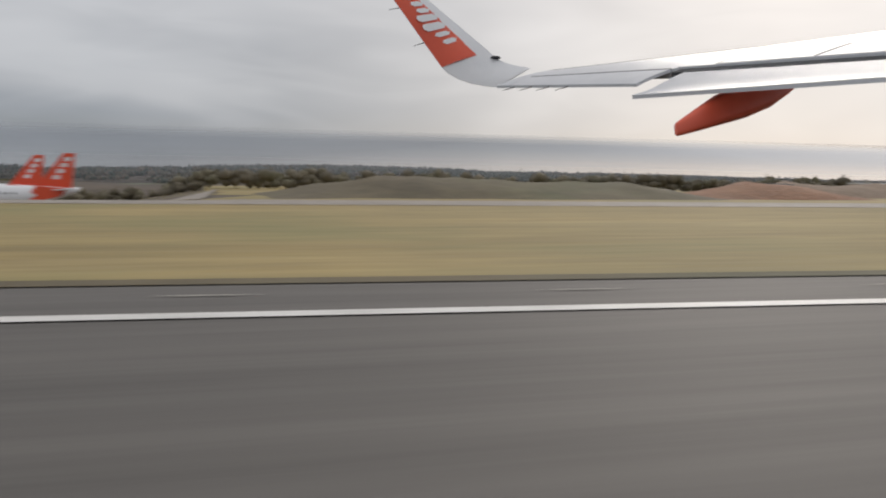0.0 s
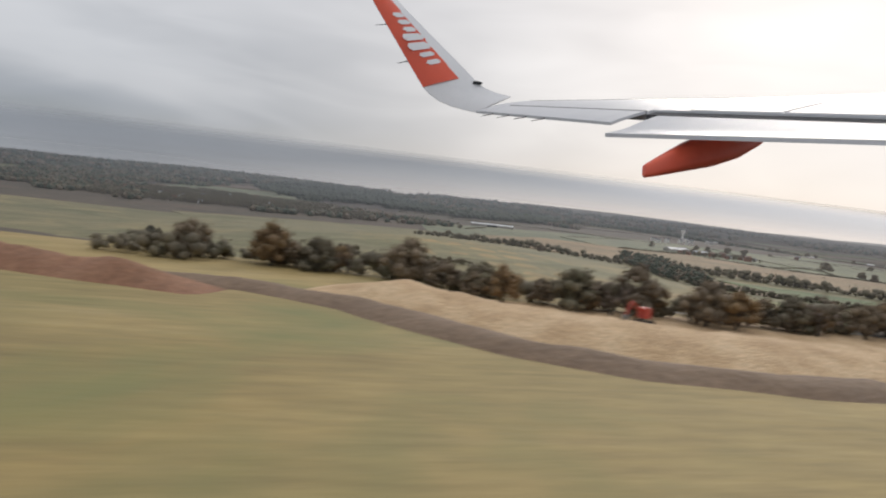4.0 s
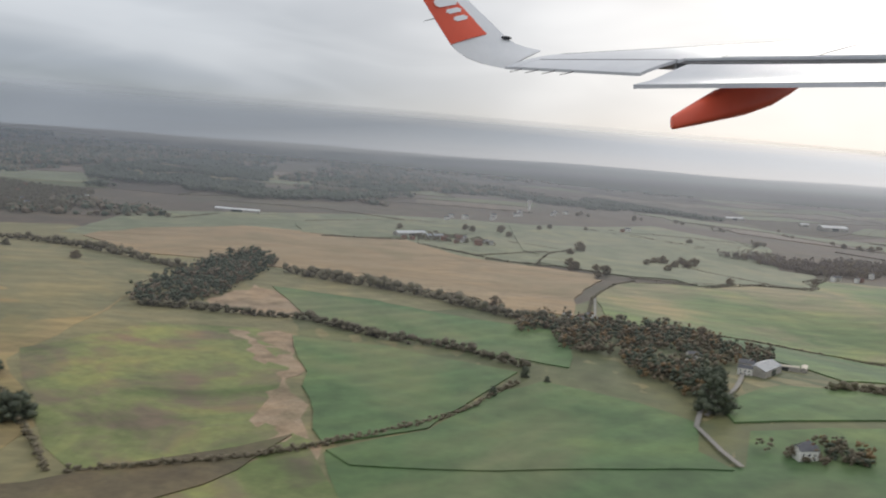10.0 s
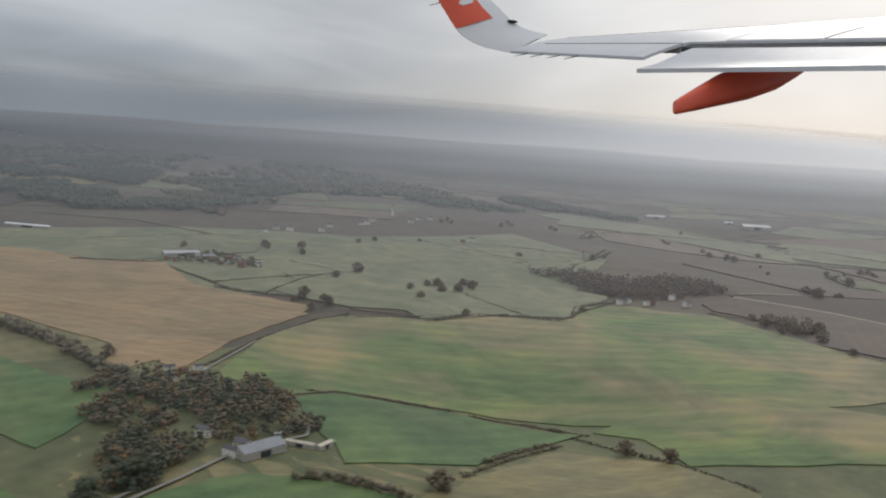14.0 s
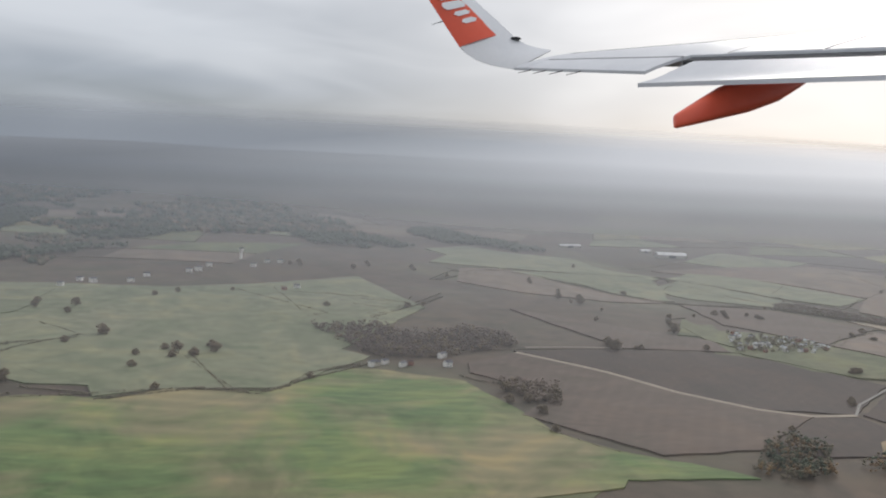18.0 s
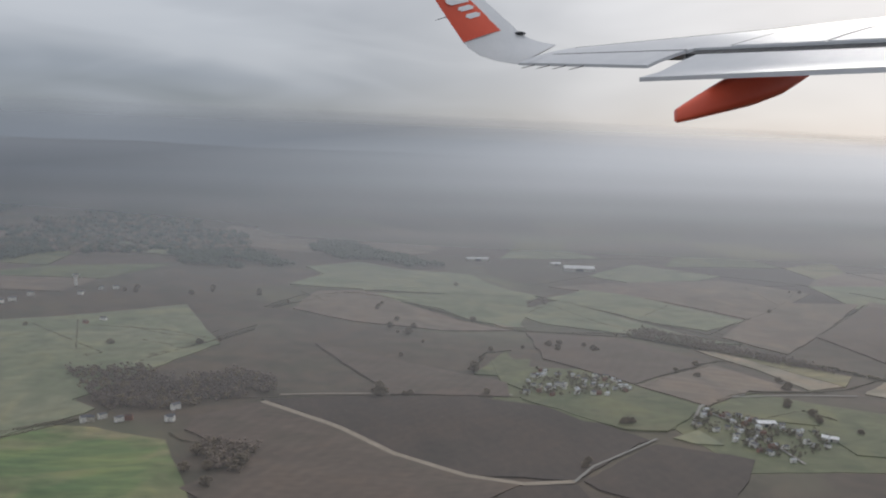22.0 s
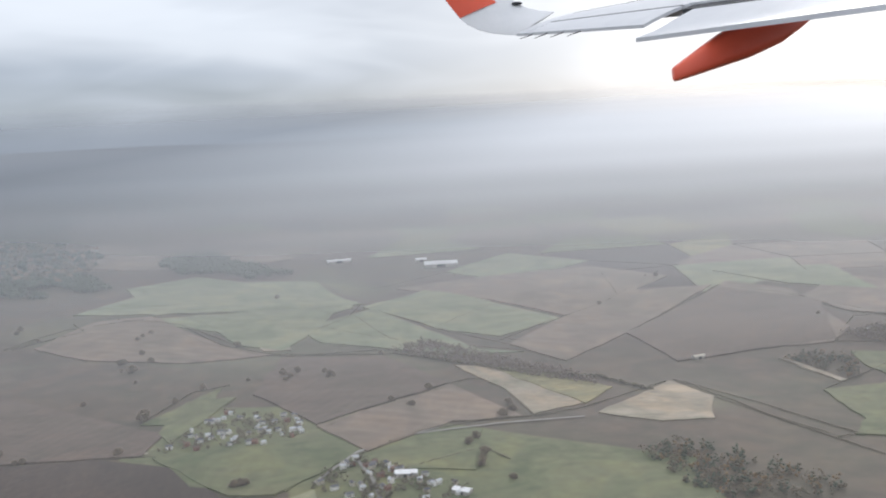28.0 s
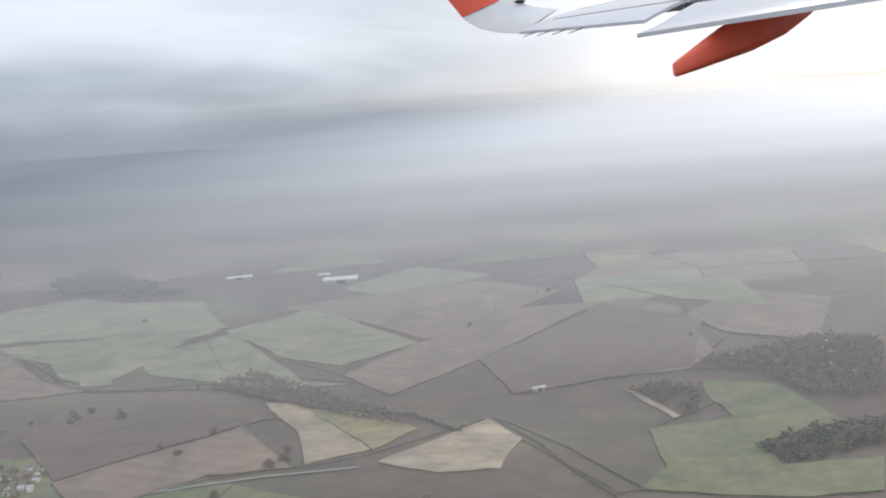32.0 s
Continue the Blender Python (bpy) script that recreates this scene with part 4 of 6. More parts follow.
# winglet: stations from the wing tip up the blade: (trailing x, y, leading x, y), metres in its own plane
BLADE = [(1.34, 3.86, 2.12, 4.29), (1.12, 3.90, 2.0, 4.32), (0.86, 3.96, 1.84, 4.35), (0.6, 4.06, 1.6, 4.43), (0.4, 4.19, 1.42, 4.54), (0.27, 4.32, 1.28, 4.68), (0.02, 4.72, 0.92, 5.03), (-0.35, 5.32, 0.42, 5.5), (-0.74, 5.95, -0.16, 6.05), (-1.0, 6.4, -0.58, 6.48)]


def blade_point(i, k, out=0.0):
    x0, y0, x1, y1 = BLADE[i]
    x, y = x0 + (x1 - x0) * k, y0 + (y1 - y0) * k
    d = 16.35 + 0.3 * k + out
    return (WING_AT @ (Vector((x, y, -d)) * WING_SIZE))[:]


def blade(name, rows, k0, k1, mat, near, far, label=""):
    verts, faces, m = [], [], 7
    for i in rows:
        for side in (near, far):
            verts += [blade_point(i, k0 + (k1 - k0) * j / (m - 1), side * math.sin(math.pi * (0.06 + 0.88 * j / (m - 1)))) for j in range(m)]
    for r in range(len(rows) - 1):
        for side in (0, 1):
            for j in range(m - 1):
                p = r * 2 * m + side * m + j
                f = (p, p + 1, p + 2 * m + 1, p + 2 * m)
                faces.append(f if side else f[::-1])
        for j in (0, m - 1):
            p = r * 2 * m + j
            faces.append((p, p + m, p + 3 * m, p + 2 * m))
    ob = raw(name, verts, faces, mat, wing, label)
    bm = bmesh.new()
    bm.from_mesh(ob.data)
    bmesh.ops.recalc_face_normals(bm, faces=bm.faces[:])
    bm.to_mesh(ob.data)
    bm.free()
    ob.data.shade_smooth()
    ob.data.set_sharp_from_angle(angle=radians(40))
    return ob


blade("winglet", list(range(10)), 0.0, 1.0, "skin_white", -0.06, 0.06, "white curved winglet")
livery = blade("winglet_livery", list(range(5, 10)), 0.0, 0.86, "livery", -0.085, -0.05, "orange-red painted winglet panel")
# the airline's name, as plain white shapes up the blade
for n, (i0, f0, f1, k0, k1) in enumerate(((6, -0.12, 0.08, 0.34, 0.66), (6, 0.2, 0.36, 0.3, 0.66), (6, 0.46, 0.72, 0.18, 0.7), (6, 0.8, 1.04, 0.2, 0.72), (6, 1.1, 1.26, 0.34, 0.7), (6, 1.34, 1.5, 0.34, 0.7), (6, 1.58, 1.74, 0.34, 0.7))):
    pts = []
    for f, k in ((f0, k0), (f1, k0), (f1, k1), (f0, k1)):
        g = i0 + f
        a = int(g)
        p, q = Vector(blade_point(a, k, -0.1)), Vector(blade_point(a + 1, k, -0.1))
        pts.append(p.lerp(q, g - a))
    bm = bmesh.new()
    face = bm.faces.new([bm.verts.new(p) for p in pts])
    bmesh.ops.bevel(bm, geom=bm.verts[:], offset=0.04 * WING_SIZE, segments=3, affect="VERTICES")
    part("name_bar", bm, "skin_white", livery, "white lettering shape")


def air_tube(name, rings, mat, parent, label=""):
    """A streamlined body: rings of (s, f, y, half width, half height)."""
    verts, faces, m = [], [], 18
    for s, f, y, w, h in rings:
        for j in range(m):
            a = 2 * math.pi * j / m
            ca, sa = math.cos(a), math.sin(a)
            k = 1 if sa > 0 else 1.0
            verts.append(air(s + w * math.copysign(abs(ca) ** 0.55, ca), f, y + h * math.copysign(abs(sa) ** 0.55, sa) * k))
    for i in range(len(rings) - 1):
        for j in range(m):
            faces.append((i * m + j, i * m + (j + 1) % m, (i + 1) * m + (j + 1) % m, (i + 1) * m + j))
    faces += [tuple(range(m))[::-1], tuple(range((len(rings) - 1) * m, len(rings) * m))]
    ob = raw(name, verts, faces, mat, parent, label, smooth=True)
    bm = bmesh.new()
    bm.from_mesh(ob.data)
    bmesh.ops.recalc_face_normals(bm, faces=bm.faces[:])
    bm.to_mesh(ob.data)
    bm.free()
    ob.data.set_sharp_from_angle(angle=radians(50))
    return ob


air_tube("flap_fairing", [(9.62, 5.43, 1.86, 0.04, 0.075), (9.62, 5.46, 1.865, 0.06, 0.095), (9.62, 5.75, 1.98, 0.12, 0.15), (9.62, 6.1, 2.12, 0.17, 0.21), (9.62, 6.5, 2.24, 0.2, 0.24), (9.62, 6.9, 2.36, 0.2, 0.22), (9.62, 7.2, 2.48, 0.16, 0.17), (9.62, 7.5, 2.58, 0.08, 0.08)], "livery_dark", wing, "orange-red flap track fairing")
for s in (14.55, 14.0, 13.45, 12.9):
    bm = bmesh.new()
    tube(bm, air(s, te(s) + 0.12, deck(s, te(s)) + 0.0), air(s + 0.05, te(s) - 0.24, deck(s, te(s)) - 0.09), 0.012 * WING_SIZE, 0.005 * WING_SIZE, 6)
    part("static_wick", bm, "seam", wing, "thin black static wick")
for g in (6.2, 7.4, 8.6):
    a = int(g)
    p = Vector(blade_point(a, 0)).lerp(Vector(blade_point(a + 1, 0)), g - a)
    q = p + (Vector(blade_point(a, 0)) - Vector(blade_point(a, 1))).normalized() * 0.24 * WING_SIZE
    part("static_wick", tube(bmesh.new(), p, q, 0.01 * WING_SIZE, 0.004 * WING_SIZE, 6), "seam", wing, "thin black static wick")
bm = bmesh.new()
p = Vector(blade_point(4, 0.99, -0.05))
bmesh.ops.create_icosphere(bm, subdivisions=2, radius=0.07 * WING_SIZE, matrix=Matrix.Translation(p) @ Matrix.Diagonal((1.6, 0.8, 0.5, 1)))
part("tip_lamp", bm, "seam", wing, "dark glazed tip lamp", smooth=True)

# ---- fields, hedges, trees and houses, by the plan ----
field("stubble_field", "stubble", [(61.8, 189.3), (91.6, 191.3), (115.2, 162.0), (146.5, 143.4), (139.3, 109.2), (134.3, 88.2), (140.5, 71.3), (137.5, 61.0), (130.7, 57.6), (116.6, 56.2), (94.9, 34.7)])
field("mown_pasture", "olive", [(61.8, 189.3), (91.6, 191.3), (115.2, 162.0), (146.5, 143.4), (138.8, 108.8), (120.6, 93.4), (99.2, 94.4), (82.1, 95.3)])
field("rough_pasture", "rough", [(134.4, 92.3), (146.4, 108.2), (159.5, 109.8), (164.4, 97.5), (159.2, 75.2), (164.2, 68.7), (154.7, 63.8), (144.4, 62.6), (140.4, 72.3)])
field("weedy_strip", "weeds", [(156.2, 108.3), (165.5, 106.1), (162.8, 87.3), (163.7, 69.8), (157.2, 68.4), (162.1, 87.2)])
field("weedy_strip", "weeds", [(154.7, 63.4), (164.0, 68.1), (164.4, 60.6), (160.7, 51.6), (151.1, 51.9)])
field("weedy_strip", "weeds", [(152.9, 123.1), (160.1, 138.9), (166.5, 130.4), (167.2, 117.8), (157.4, 118.0)])
field("rough_pasture", "rough", [(104, 27.5), (138.7, 43.5), (145, 52.8), (157, 63), (163, 70), (168, 40), (150, 22), (112, 16)])
field("winter_wheat_field", "wheat", [(164.5, 67), (182, 61), (200, 58.5), (206, 66), (230, 64), (232, 34), (196, 26), (166, 32)])
LIFT[0] += 0.10
field("scrubby_margin", "scrubby", [(101.5, 38.0), (124.0, 57.1), (142.1, 60.0), (162.0, 70.8), (157.3, 62.9), (145.2, 52.7), (138.7, 43.3), (103.9, 27.3)])
field("winter_wheat_field", "wheat", [(164.7, 105.9), (176.0, 101.7), (189.7, 88.6), (185.0, 83.3), (175.1, 72.5), (164.6, 68.6), (164.4, 85.1)])
field("winter_wheat_field", "wheat", [(162.9, 138.2), (176.9, 131.5), (194.4, 115.0), (205.1, 106.9), (196.2, 89.1), (187.1, 98.2), (176.2, 109.1), (166.9, 119.1)])
field("winter_wheat_field", "wheat", [(191.5, 84.3), (199.1, 75.2), (201.4, 68.9), (197.9, 61.8), (198.5, 58.0), (166.7, 63.6), (164.7, 67.2), (175.0, 71.9), (185.4, 81.8)])
field("tan_stubble_field", "tan", [(125.6, 184.9), (127.8, 193.4), (158.4, 216.2), (198.7, 203.9), (208.0, 176.8), (232.0, 159.9), (215.9, 133.8), (209.3, 117.7), (199.2, 131.1), (177.5, 151.6), (158.0, 159.1), (137.7, 166.8)])
field("tan_stubble_field", "tan", [(127.1, 187.0), (135.4, 203.7), (161.0, 215.7), (176.2, 203.1), (196.0, 190.3), (230.3, 154.3), (199.3, 116.1), (196.8, 138.4), (170.6, 161.5), (137.4, 163.0)])
field("patchy_green_field", "patchy", [(214.9, 118.2), (222.5, 139.1), (232.6, 150.9), (241.0, 154.7), (256.2, 151.9), (282.6, 156.0), (295.1, 171.8), (301.6, 174.7), (314.9, 172.5), (325.7, 154.7), (330.4, 136.2), (339.4, 121.3), (345.7, 116.3), (336.9, 106.0), (306.1, 101.0), (291.2, 108.2), (271.0, 101.5), (265.6, 102.9), (250.9, 107.8), (247.8, 108.8), (231.9, 111.3), (225.3, 108.1), (216.3, 114.4)])
field("patchy_green_field", "patchy", [(253.8, 150.4), (266.2, 158.8), (284.9, 158.0), (303.5, 177.7), (310.8, 175.7), (325.9, 166.6), (333.8, 139.8), (334.9, 130.9), (344.6, 119.6), (355.6, 112.9), (360.9, 108.0), (335.8, 109.0), (262.1, 121.8)])
field("pale_green_field", "patchy", [(291.2, 108.2), (306.1, 101.0), (316.3, 94.5), (312.4, 81.0), (312.4, 77.3), (272.3, 83.0), (272.6, 94.0), (267.0, 99.1), (271.0, 101.5)])
field("winter_wheat_field", "wheat", [(225.4, 106.5), (231.9, 110.3), (247.6, 107.1), (250.7, 105.6), (264.4, 98.1), (253.2, 91.7), (245.3, 83.8), (229.9, 82.1), (227.8, 94.4)])
field("winter_wheat_field", "wheat", [(206.7, 72.0), (215.1, 77.8), (218.9, 79.1), (226.7, 77.4), (235.7, 72.3), (227.6, 66.0), (205.6, 68.4)])
field("pasture", "olive", [(235.4, 71.5), (258.4, 91.1), (271.3, 84.1), (275.7, 72.8), (269.4, 65.5), (230.9, 65.9)])
field("pale_green_field", "pale", [(224.0, 173.2), (229.3, 188.0), (250.6, 197.6), (285.5, 213.2), (306.6, 189.0), (286.4, 160.6), (264.1, 159.3), (239.0, 160.7)])
field("pasture", "pale", [(248.7, 243.8), (265.8, 260.7), (285.0, 263.6), (297.1, 227.2), (285.8, 214.6), (245.1, 199.2), (229.1, 191.2)])
field("pasture", "pale", [(172.9, 232.0), (201.1, 247.1), (223.1, 253.2), (221.0, 223.3), (200.1, 208.1), (184.2, 204.2), (173.2, 209.3)])
field("pasture", "pale", [(178.7, 232.9), (208.0, 242.2), (196.0, 208.9), (175.5, 212.7)])
field("pasture", "pale", [(240.3, 197.0), (246.6, 200.4), (256.0, 230.1), (269.9, 261.8), (291.0, 248.1), (299.4, 224.1), (286.8, 210.3), (301.0, 195.6), (308.8, 188.3), (291.8, 167.9), (281.5, 160.5), (263.4, 157.7), (252.9, 153.7)])
field("pale_arable_field", "pale", [(243.5, 254.8), (316.0, 294.1), (331.5, 240.6), (298.2, 188.5), (241.6, 166.3), (235.4, 171.3), (226.7, 192.9)])
field("ploughed_field", "plough", [(345.1, 190.5), (367.8, 191.1), (395.9, 190.8), (414.7, 181.9), (426.9, 159.6), (403.9, 140.9), (384.0, 144.7), (371.4, 156.4), (361.7, 171.5)])
field("ploughed_field", "ploughlight", [(330.9, 181.2), (344.9, 189.2), (361.2, 169.5), (374.6, 151.2), (383.4, 143.1), (393.7, 139.8), (369.6, 120.2), (350.0, 118.9), (332.2, 141.0), (339.6, 149.7), (338.7, 160.2), (329.1, 173.0)])
field("ploughed_field", "plough", [(427.7, 157.5), (444.8, 146.2), (424.2, 120.6), (407.0, 135.8), (405.3, 140.1)])
field("ploughed_field", "plough", [(392.3, 138.3), (403.8, 138.6), (403.7, 128.6), (391.7, 115.8), (368.5, 117.5)])
field("stubble_field", "tan", [(396.2, 123.5), (408.9, 129.5), (411.9, 122.1), (411.5, 113.9), (390.7, 115.9)])
field("village_green_field", "green", [(407.0, 190.4), (434.5, 190.0), (446.3, 188.9), (447.4, 177.4), (435.5, 165.1), (428.7, 167.4), (417.3, 172.7)])
field("paddock", "green", [(400.6, 211.7), (416.2, 239.0), (415.2, 214.9), (407.8, 209.4)])
field("pasture", "green", [(450.8, 175.5), (462.9, 188.5), (479.6, 191.8), (473.4, 166.5), (462.1, 169.9)])
field("paddock", "pale", [(433.5, 160.2), (441.7, 164.5), (442.0, 154.8), (436.4, 156.0)])
field("pasture", "green", [(452.3, 175.6), (468.8, 191.9), (477.9, 185.3), (471.7, 169.4), (459.2, 170.0)])
field("pasture", "green", [(471.2, 165.6), (486.2, 167.0), (514.7, 163.3), (514.9, 148.5), (514.6, 137.1), (468.2, 146.8)])
field("pasture", "green", [(467.9, 162.9), (492.5, 168.7), (512.3, 163.4), (511.1, 144.8), (471.6, 153.6)])
field("pale_stubble_field", "chalk", [(510.2, 198.7), (540.1, 224.1), (545.2, 208.1), (535.6, 189.3), (522.5, 189.6)])
field("chalky_field", "chalk", [(482.5, 246.1), (492.0, 244.7), (509.2, 207.2), (494.6, 200.5), (492.8, 221.6)])
field("olive_field", "olive", [(492.0, 244.7), (506.6, 234.9), (522.1, 220.2), (509.9, 207.1)])
field("pasture", "pale", [(465.1, 340.8), (490.9, 367.4), (530.6, 296.8), (503.2, 277.1), (484.8, 292.1)])
field("pasture", "pale", [(436.5, 307.5), (465.3, 334.5), (481.1, 293.1), (493.6, 262.6), (506.8, 257.8), (483.1, 257.2), (444.2, 287.0)])
field("pasture", "pale", [(506.9, 410.1), (545.7, 442.5), (577.0, 400.4), (557.4, 387.6), (520.4, 387.2)])
field("pasture", "pale", [(376.3, 329.5), (406.5, 336.0), (460.2, 358.7), (456.6, 337.3), (433.7, 315.6), (410.1, 307.5), (388.5, 320.0)])
field("pasture", "pale", [(359.7, 395.7), (387.0, 424.1), (440.5, 384.2), (411.6, 352.2), (382.1, 336.7)])
field("chalk_pit", "chalk", [(421.4, 295.9), (430.5, 295.9), (434.6, 279.1), (425.9, 279.7)])
field("pale_brown_field", "palebrown", [(479.4, 393.3), (520.4, 387.2), (573.3, 386.7), (595.0, 348.8), (547.7, 308.1), (533.3, 300.0), (513.3, 332.9)])
field("pale_brown_field", "palebrown", [(564.5, 281.5), (611.9, 330.0), (627.1, 308.1), (614.3, 251.0), (601.1, 240.8), (574.6, 248.8)])
field("pale_brown_field", "palebrown", [(624.9, 295.4), (656.4, 318.5), (677.7, 291.3), (644.5, 245.6), (626.2, 267.8)])
field("pasture", "green", [(576.6, 208.0), (597.3, 205.9), (597.9, 222.4), (600.7, 231.8), (616.5, 219.1), (616.7, 191.7), (594.3, 188.5), (591.4, 174.1), (611.1, 169.8), (600.7, 155.3), (583.9, 158.4), (559.5, 170.8), (569.5, 181.1)])
field("pale_field", "pale", [(616.8, 350.5), (665.7, 339.2), (654.3, 292.4), (631.2, 315.9)])
field("pale_brown_field", "palebrown", [(362.0, 327.1), (381.6, 334.7), (412.1, 288.3), (428.4, 274.1), (403.3, 267.5), (372.0, 274.7), (352.4, 291.0)])
field("ploughed_field", "ploughlight", [(358.7, 241.9), (407.1, 203.9), (404.5, 190.7), (375.4, 192.5)])
field("pale_brown_field", "palebrown", [(442.1, 200.4), (462.2, 215.5), (478.9, 228.0), (491.4, 199.4), (473.8, 197.6), (452.7, 181.3)])
field("pale_brown_field", "palebrown", [(527.0, 292.9), (569.3, 330.3), (604.1, 326.0), (547.0, 273.6), (516.7, 246.4), (504.2, 267.2)])
field("ploughed_field", "ploughlight", [(547.0, 273.6), (604.8, 322.5), (627.8, 288.6), (603.9, 243.0), (577.1, 246.2), (550.8, 242.1)])
field("pasture", "pale", [(396.0, 335.3), (419.2, 337.5), (452.1, 338.7), (442.9, 305.8), (431.7, 279.5), (416.5, 290.2)])
field("pasture", "pale", [(351.6, 340.7), (379.2, 405.1), (443.7, 410.2), (461.6, 347.4), (419.0, 340.7), (366.4, 338.5)])
field("pasture", "pale", [(461.2, 339.8), (491.4, 377.3), (512.5, 330.7), (484.3, 295.2), (472.6, 318.0)])
field("ploughed_field", "ploughlight", [(432.0, 270.0), (463.3, 261.0), (478.3, 229.1), (462.4, 217.4), (442.1, 201.6), (425.9, 230.2)])
field("paddock", "green", [(405.8, 204.2), (408.9, 227.1), (421.6, 228.8), (409.6, 196.0)])
field("village_green_field", "green", [(407.3, 188.5), (446.7, 183.4), (445.3, 173.7), (433.3, 163.8), (424.7, 166.3)])
field("chalk_scar", "chalk", [(580.4, 235.7), (582.9, 233.6), (587.0, 212.7), (584.8, 212.1)])
hedge(1.1, [(59.0, 44.0), (61.2, 43.0), (63.8, 42.3)])
hedge(0.8, [(82.0, 106.9), (84.6, 110.0)])
hedge(0.8, [(89.3, 103.4), (101.5, 99.9)])
hedge(1.3, [(111.2, 174.7), (124.4, 168.0), (136.7, 158.5), (147.9, 148.5)])
wood("dense", [(144.9, 134.0), (152.5, 157.9), (161.1, 171.7), (164.9, 159.2), (154.4, 126.8), (145.3, 116.2), (142.1, 120.8)])
hedge(1.6, [(166.1, 152.4), (171.7, 147.6), (180.9, 141.3), (189.2, 133.8), (195.5, 123.4)])
hedge(1.4, [(195.5, 123.4), (201.6, 115.1), (204.6, 109.8)])
hedge(1.0, [(143.7, 118.0), (150.9, 118.2), (159.0, 117.1), (167.2, 115.9), (176.3, 105.9), (185.6, 99.8), (191.4, 90.1)])
hedge(0.6, [(188.3, 84.8), (179.8, 76.5), (173.9, 73.2), (164.7, 68.7), (156.5, 65.2), (144.4, 62.1)])
hedge(0.6, [(136.1, 78.8), (140.4, 69.5), (143.3, 62.2)])
wood("autumn", [(196.0, 108.1), (201.7, 119.2), (213.0, 113.2), (219.7, 114.0), (227.4, 101.5), (228.0, 93.8), (224.9, 89.7), (216.4, 88.2), (210.5, 79.9), (205.2, 74.9), (203.5, 85.8), (204.8, 93.2), (199.3, 98.2)])
wood("dense", [(203.5, 87.6), (207.3, 89.9), (212.1, 84.7), (210.4, 78.4), (205.7, 76.2)])
hedge(0.5, [(212.2, 119.4), (220.5, 136.1), (230.7, 149.4), (238.5, 155.0)])
hedge(0.5, [(238.9, 158.6), (249.9, 155.8), (256.3, 152.7), (271.2, 159.1), (282.6, 156.0), (288.1, 161.9), (293.5, 173.3), (303.9, 181.2)])
hedge(0.35, [(225.3, 107.4), (231.1, 111.1), (238.2, 110.0), (248.6, 107.5)])
hedge(0.4, [(251.2, 106.6), (256.9, 104.1), (262.6, 100.7), (265.9, 97.8)])
hedge(0.7, [(259.0, 94.9), (253.0, 90.6), (246.7, 84.7)])
hedge(0.9, [(224.1, 77.4), (227.9, 77.5), (231.7, 75.2), (235.5, 71.8)])
hedge(0.6, [(242.6, 79.2), (250.6, 86.9), (260.1, 94.1)])
hedge(0.5, [(263.0, 97.8), (267.2, 90.4), (271.3, 84.1), (276.4, 73.7)])
hedge(0.5, [(227.5, 110.0), (237.8, 109.8), (248.5, 108.2)])
hedge(0.5, [(250.9, 106.6), (258.8, 103.6), (264.4, 98.8)])
hedge(0.5, [(222.9, 172.1), (231.8, 188.5), (241.0, 199.2)])
hedge(0.5, [(200.9, 197.2), (216.1, 172.6), (227.6, 168.6), (235.7, 161.6)])
hedge(0.6, [(177.4, 203.8), (192.4, 202.7), (198.6, 203.6)])
hedge(0.4, [(286.1, 269.9), (293.7, 234.8), (298.9, 227.5)])
wood("bare", [(295.1, 215.7), (313.0, 218.3), (324.1, 207.1), (337.3, 214.7), (347.9, 205.3), (348.0, 195.9), (330.4, 189.0), (311.3, 185.9), (301.0, 205.4)])
hedge(0.6, [(253.4, 151.8), (266.2, 158.8), (284.9, 158.0), (293.0, 167.9), (304.7, 179.1), (308.7, 183.7)])
hedge(0.4, [(264.4, 188.1), (274.2, 167.1), (277.9, 159.7)])
hedge(0.5, [(326.5, 170.9), (329.5, 166.2), (344.6, 156.4)])
wood("bare", [(333.8, 165.7), (345.5, 160.2), (341.7, 147.5), (335.9, 149.8)])
hedge(0.4, [(332.8, 135.3), (340.0, 123.8), (344.5, 119.2)])
hedge(0.5, [(313.4, 226.0), (327.7, 241.5), (340.6, 259.5)])
hedge(0.4, [(309.3, 244.9), (320.6, 237.5), (331.6, 245.7)])
wood("autumn", [(362.5, 111.1), (371.5, 122.8), (381.0, 128.1), (382.5, 119.5), (374.4, 107.9), (366.5, 106.0)])
wood("autumn", [(381.9, 111.9), (394.1, 118.7), (402.5, 123.9), (393.6, 113.4), (382.2, 107.6)])
hedge(0.6, [(363.8, 319.8), (377.0, 328.2), (394.2, 319.5), (409.4, 299.8), (422.7, 279.8), (433.0, 271.6), (460.7, 269.4), (468.4, 267.9)])
hedge(0.9, [(466.8, 263.4), (476.0, 256.1), (497.4, 238.1), (521.8, 229.6), (531.5, 215.6)])
hedge(0.4, [(342.9, 292.1), (350.1, 300.6), (368.1, 310.2)])
hedge(0.4, [(313.8, 227.1), (322.1, 238.1), (329.9, 257.5)])
hedge(0.35, [(332.1, 193.0), (357.9, 191.1), (388.4, 191.1), (407.0, 190.4)])
hedge(0.4, [(461.8, 171.1), (477.6, 179.3), (481.5, 171.3)])
hedge(0.4, [(443.4, 200.1), (459.2, 214.5), (478.7, 226.4)])
hedge(0.5, [(451.4, 180.0), (465.0, 191.8), (480.6, 197.9), (496.5, 199.9), (509.5, 204.6), (539.2, 223.9)])
hedge(0.4, [(540.8, 222.1), (547.1, 200.9), (554.9, 172.6)])
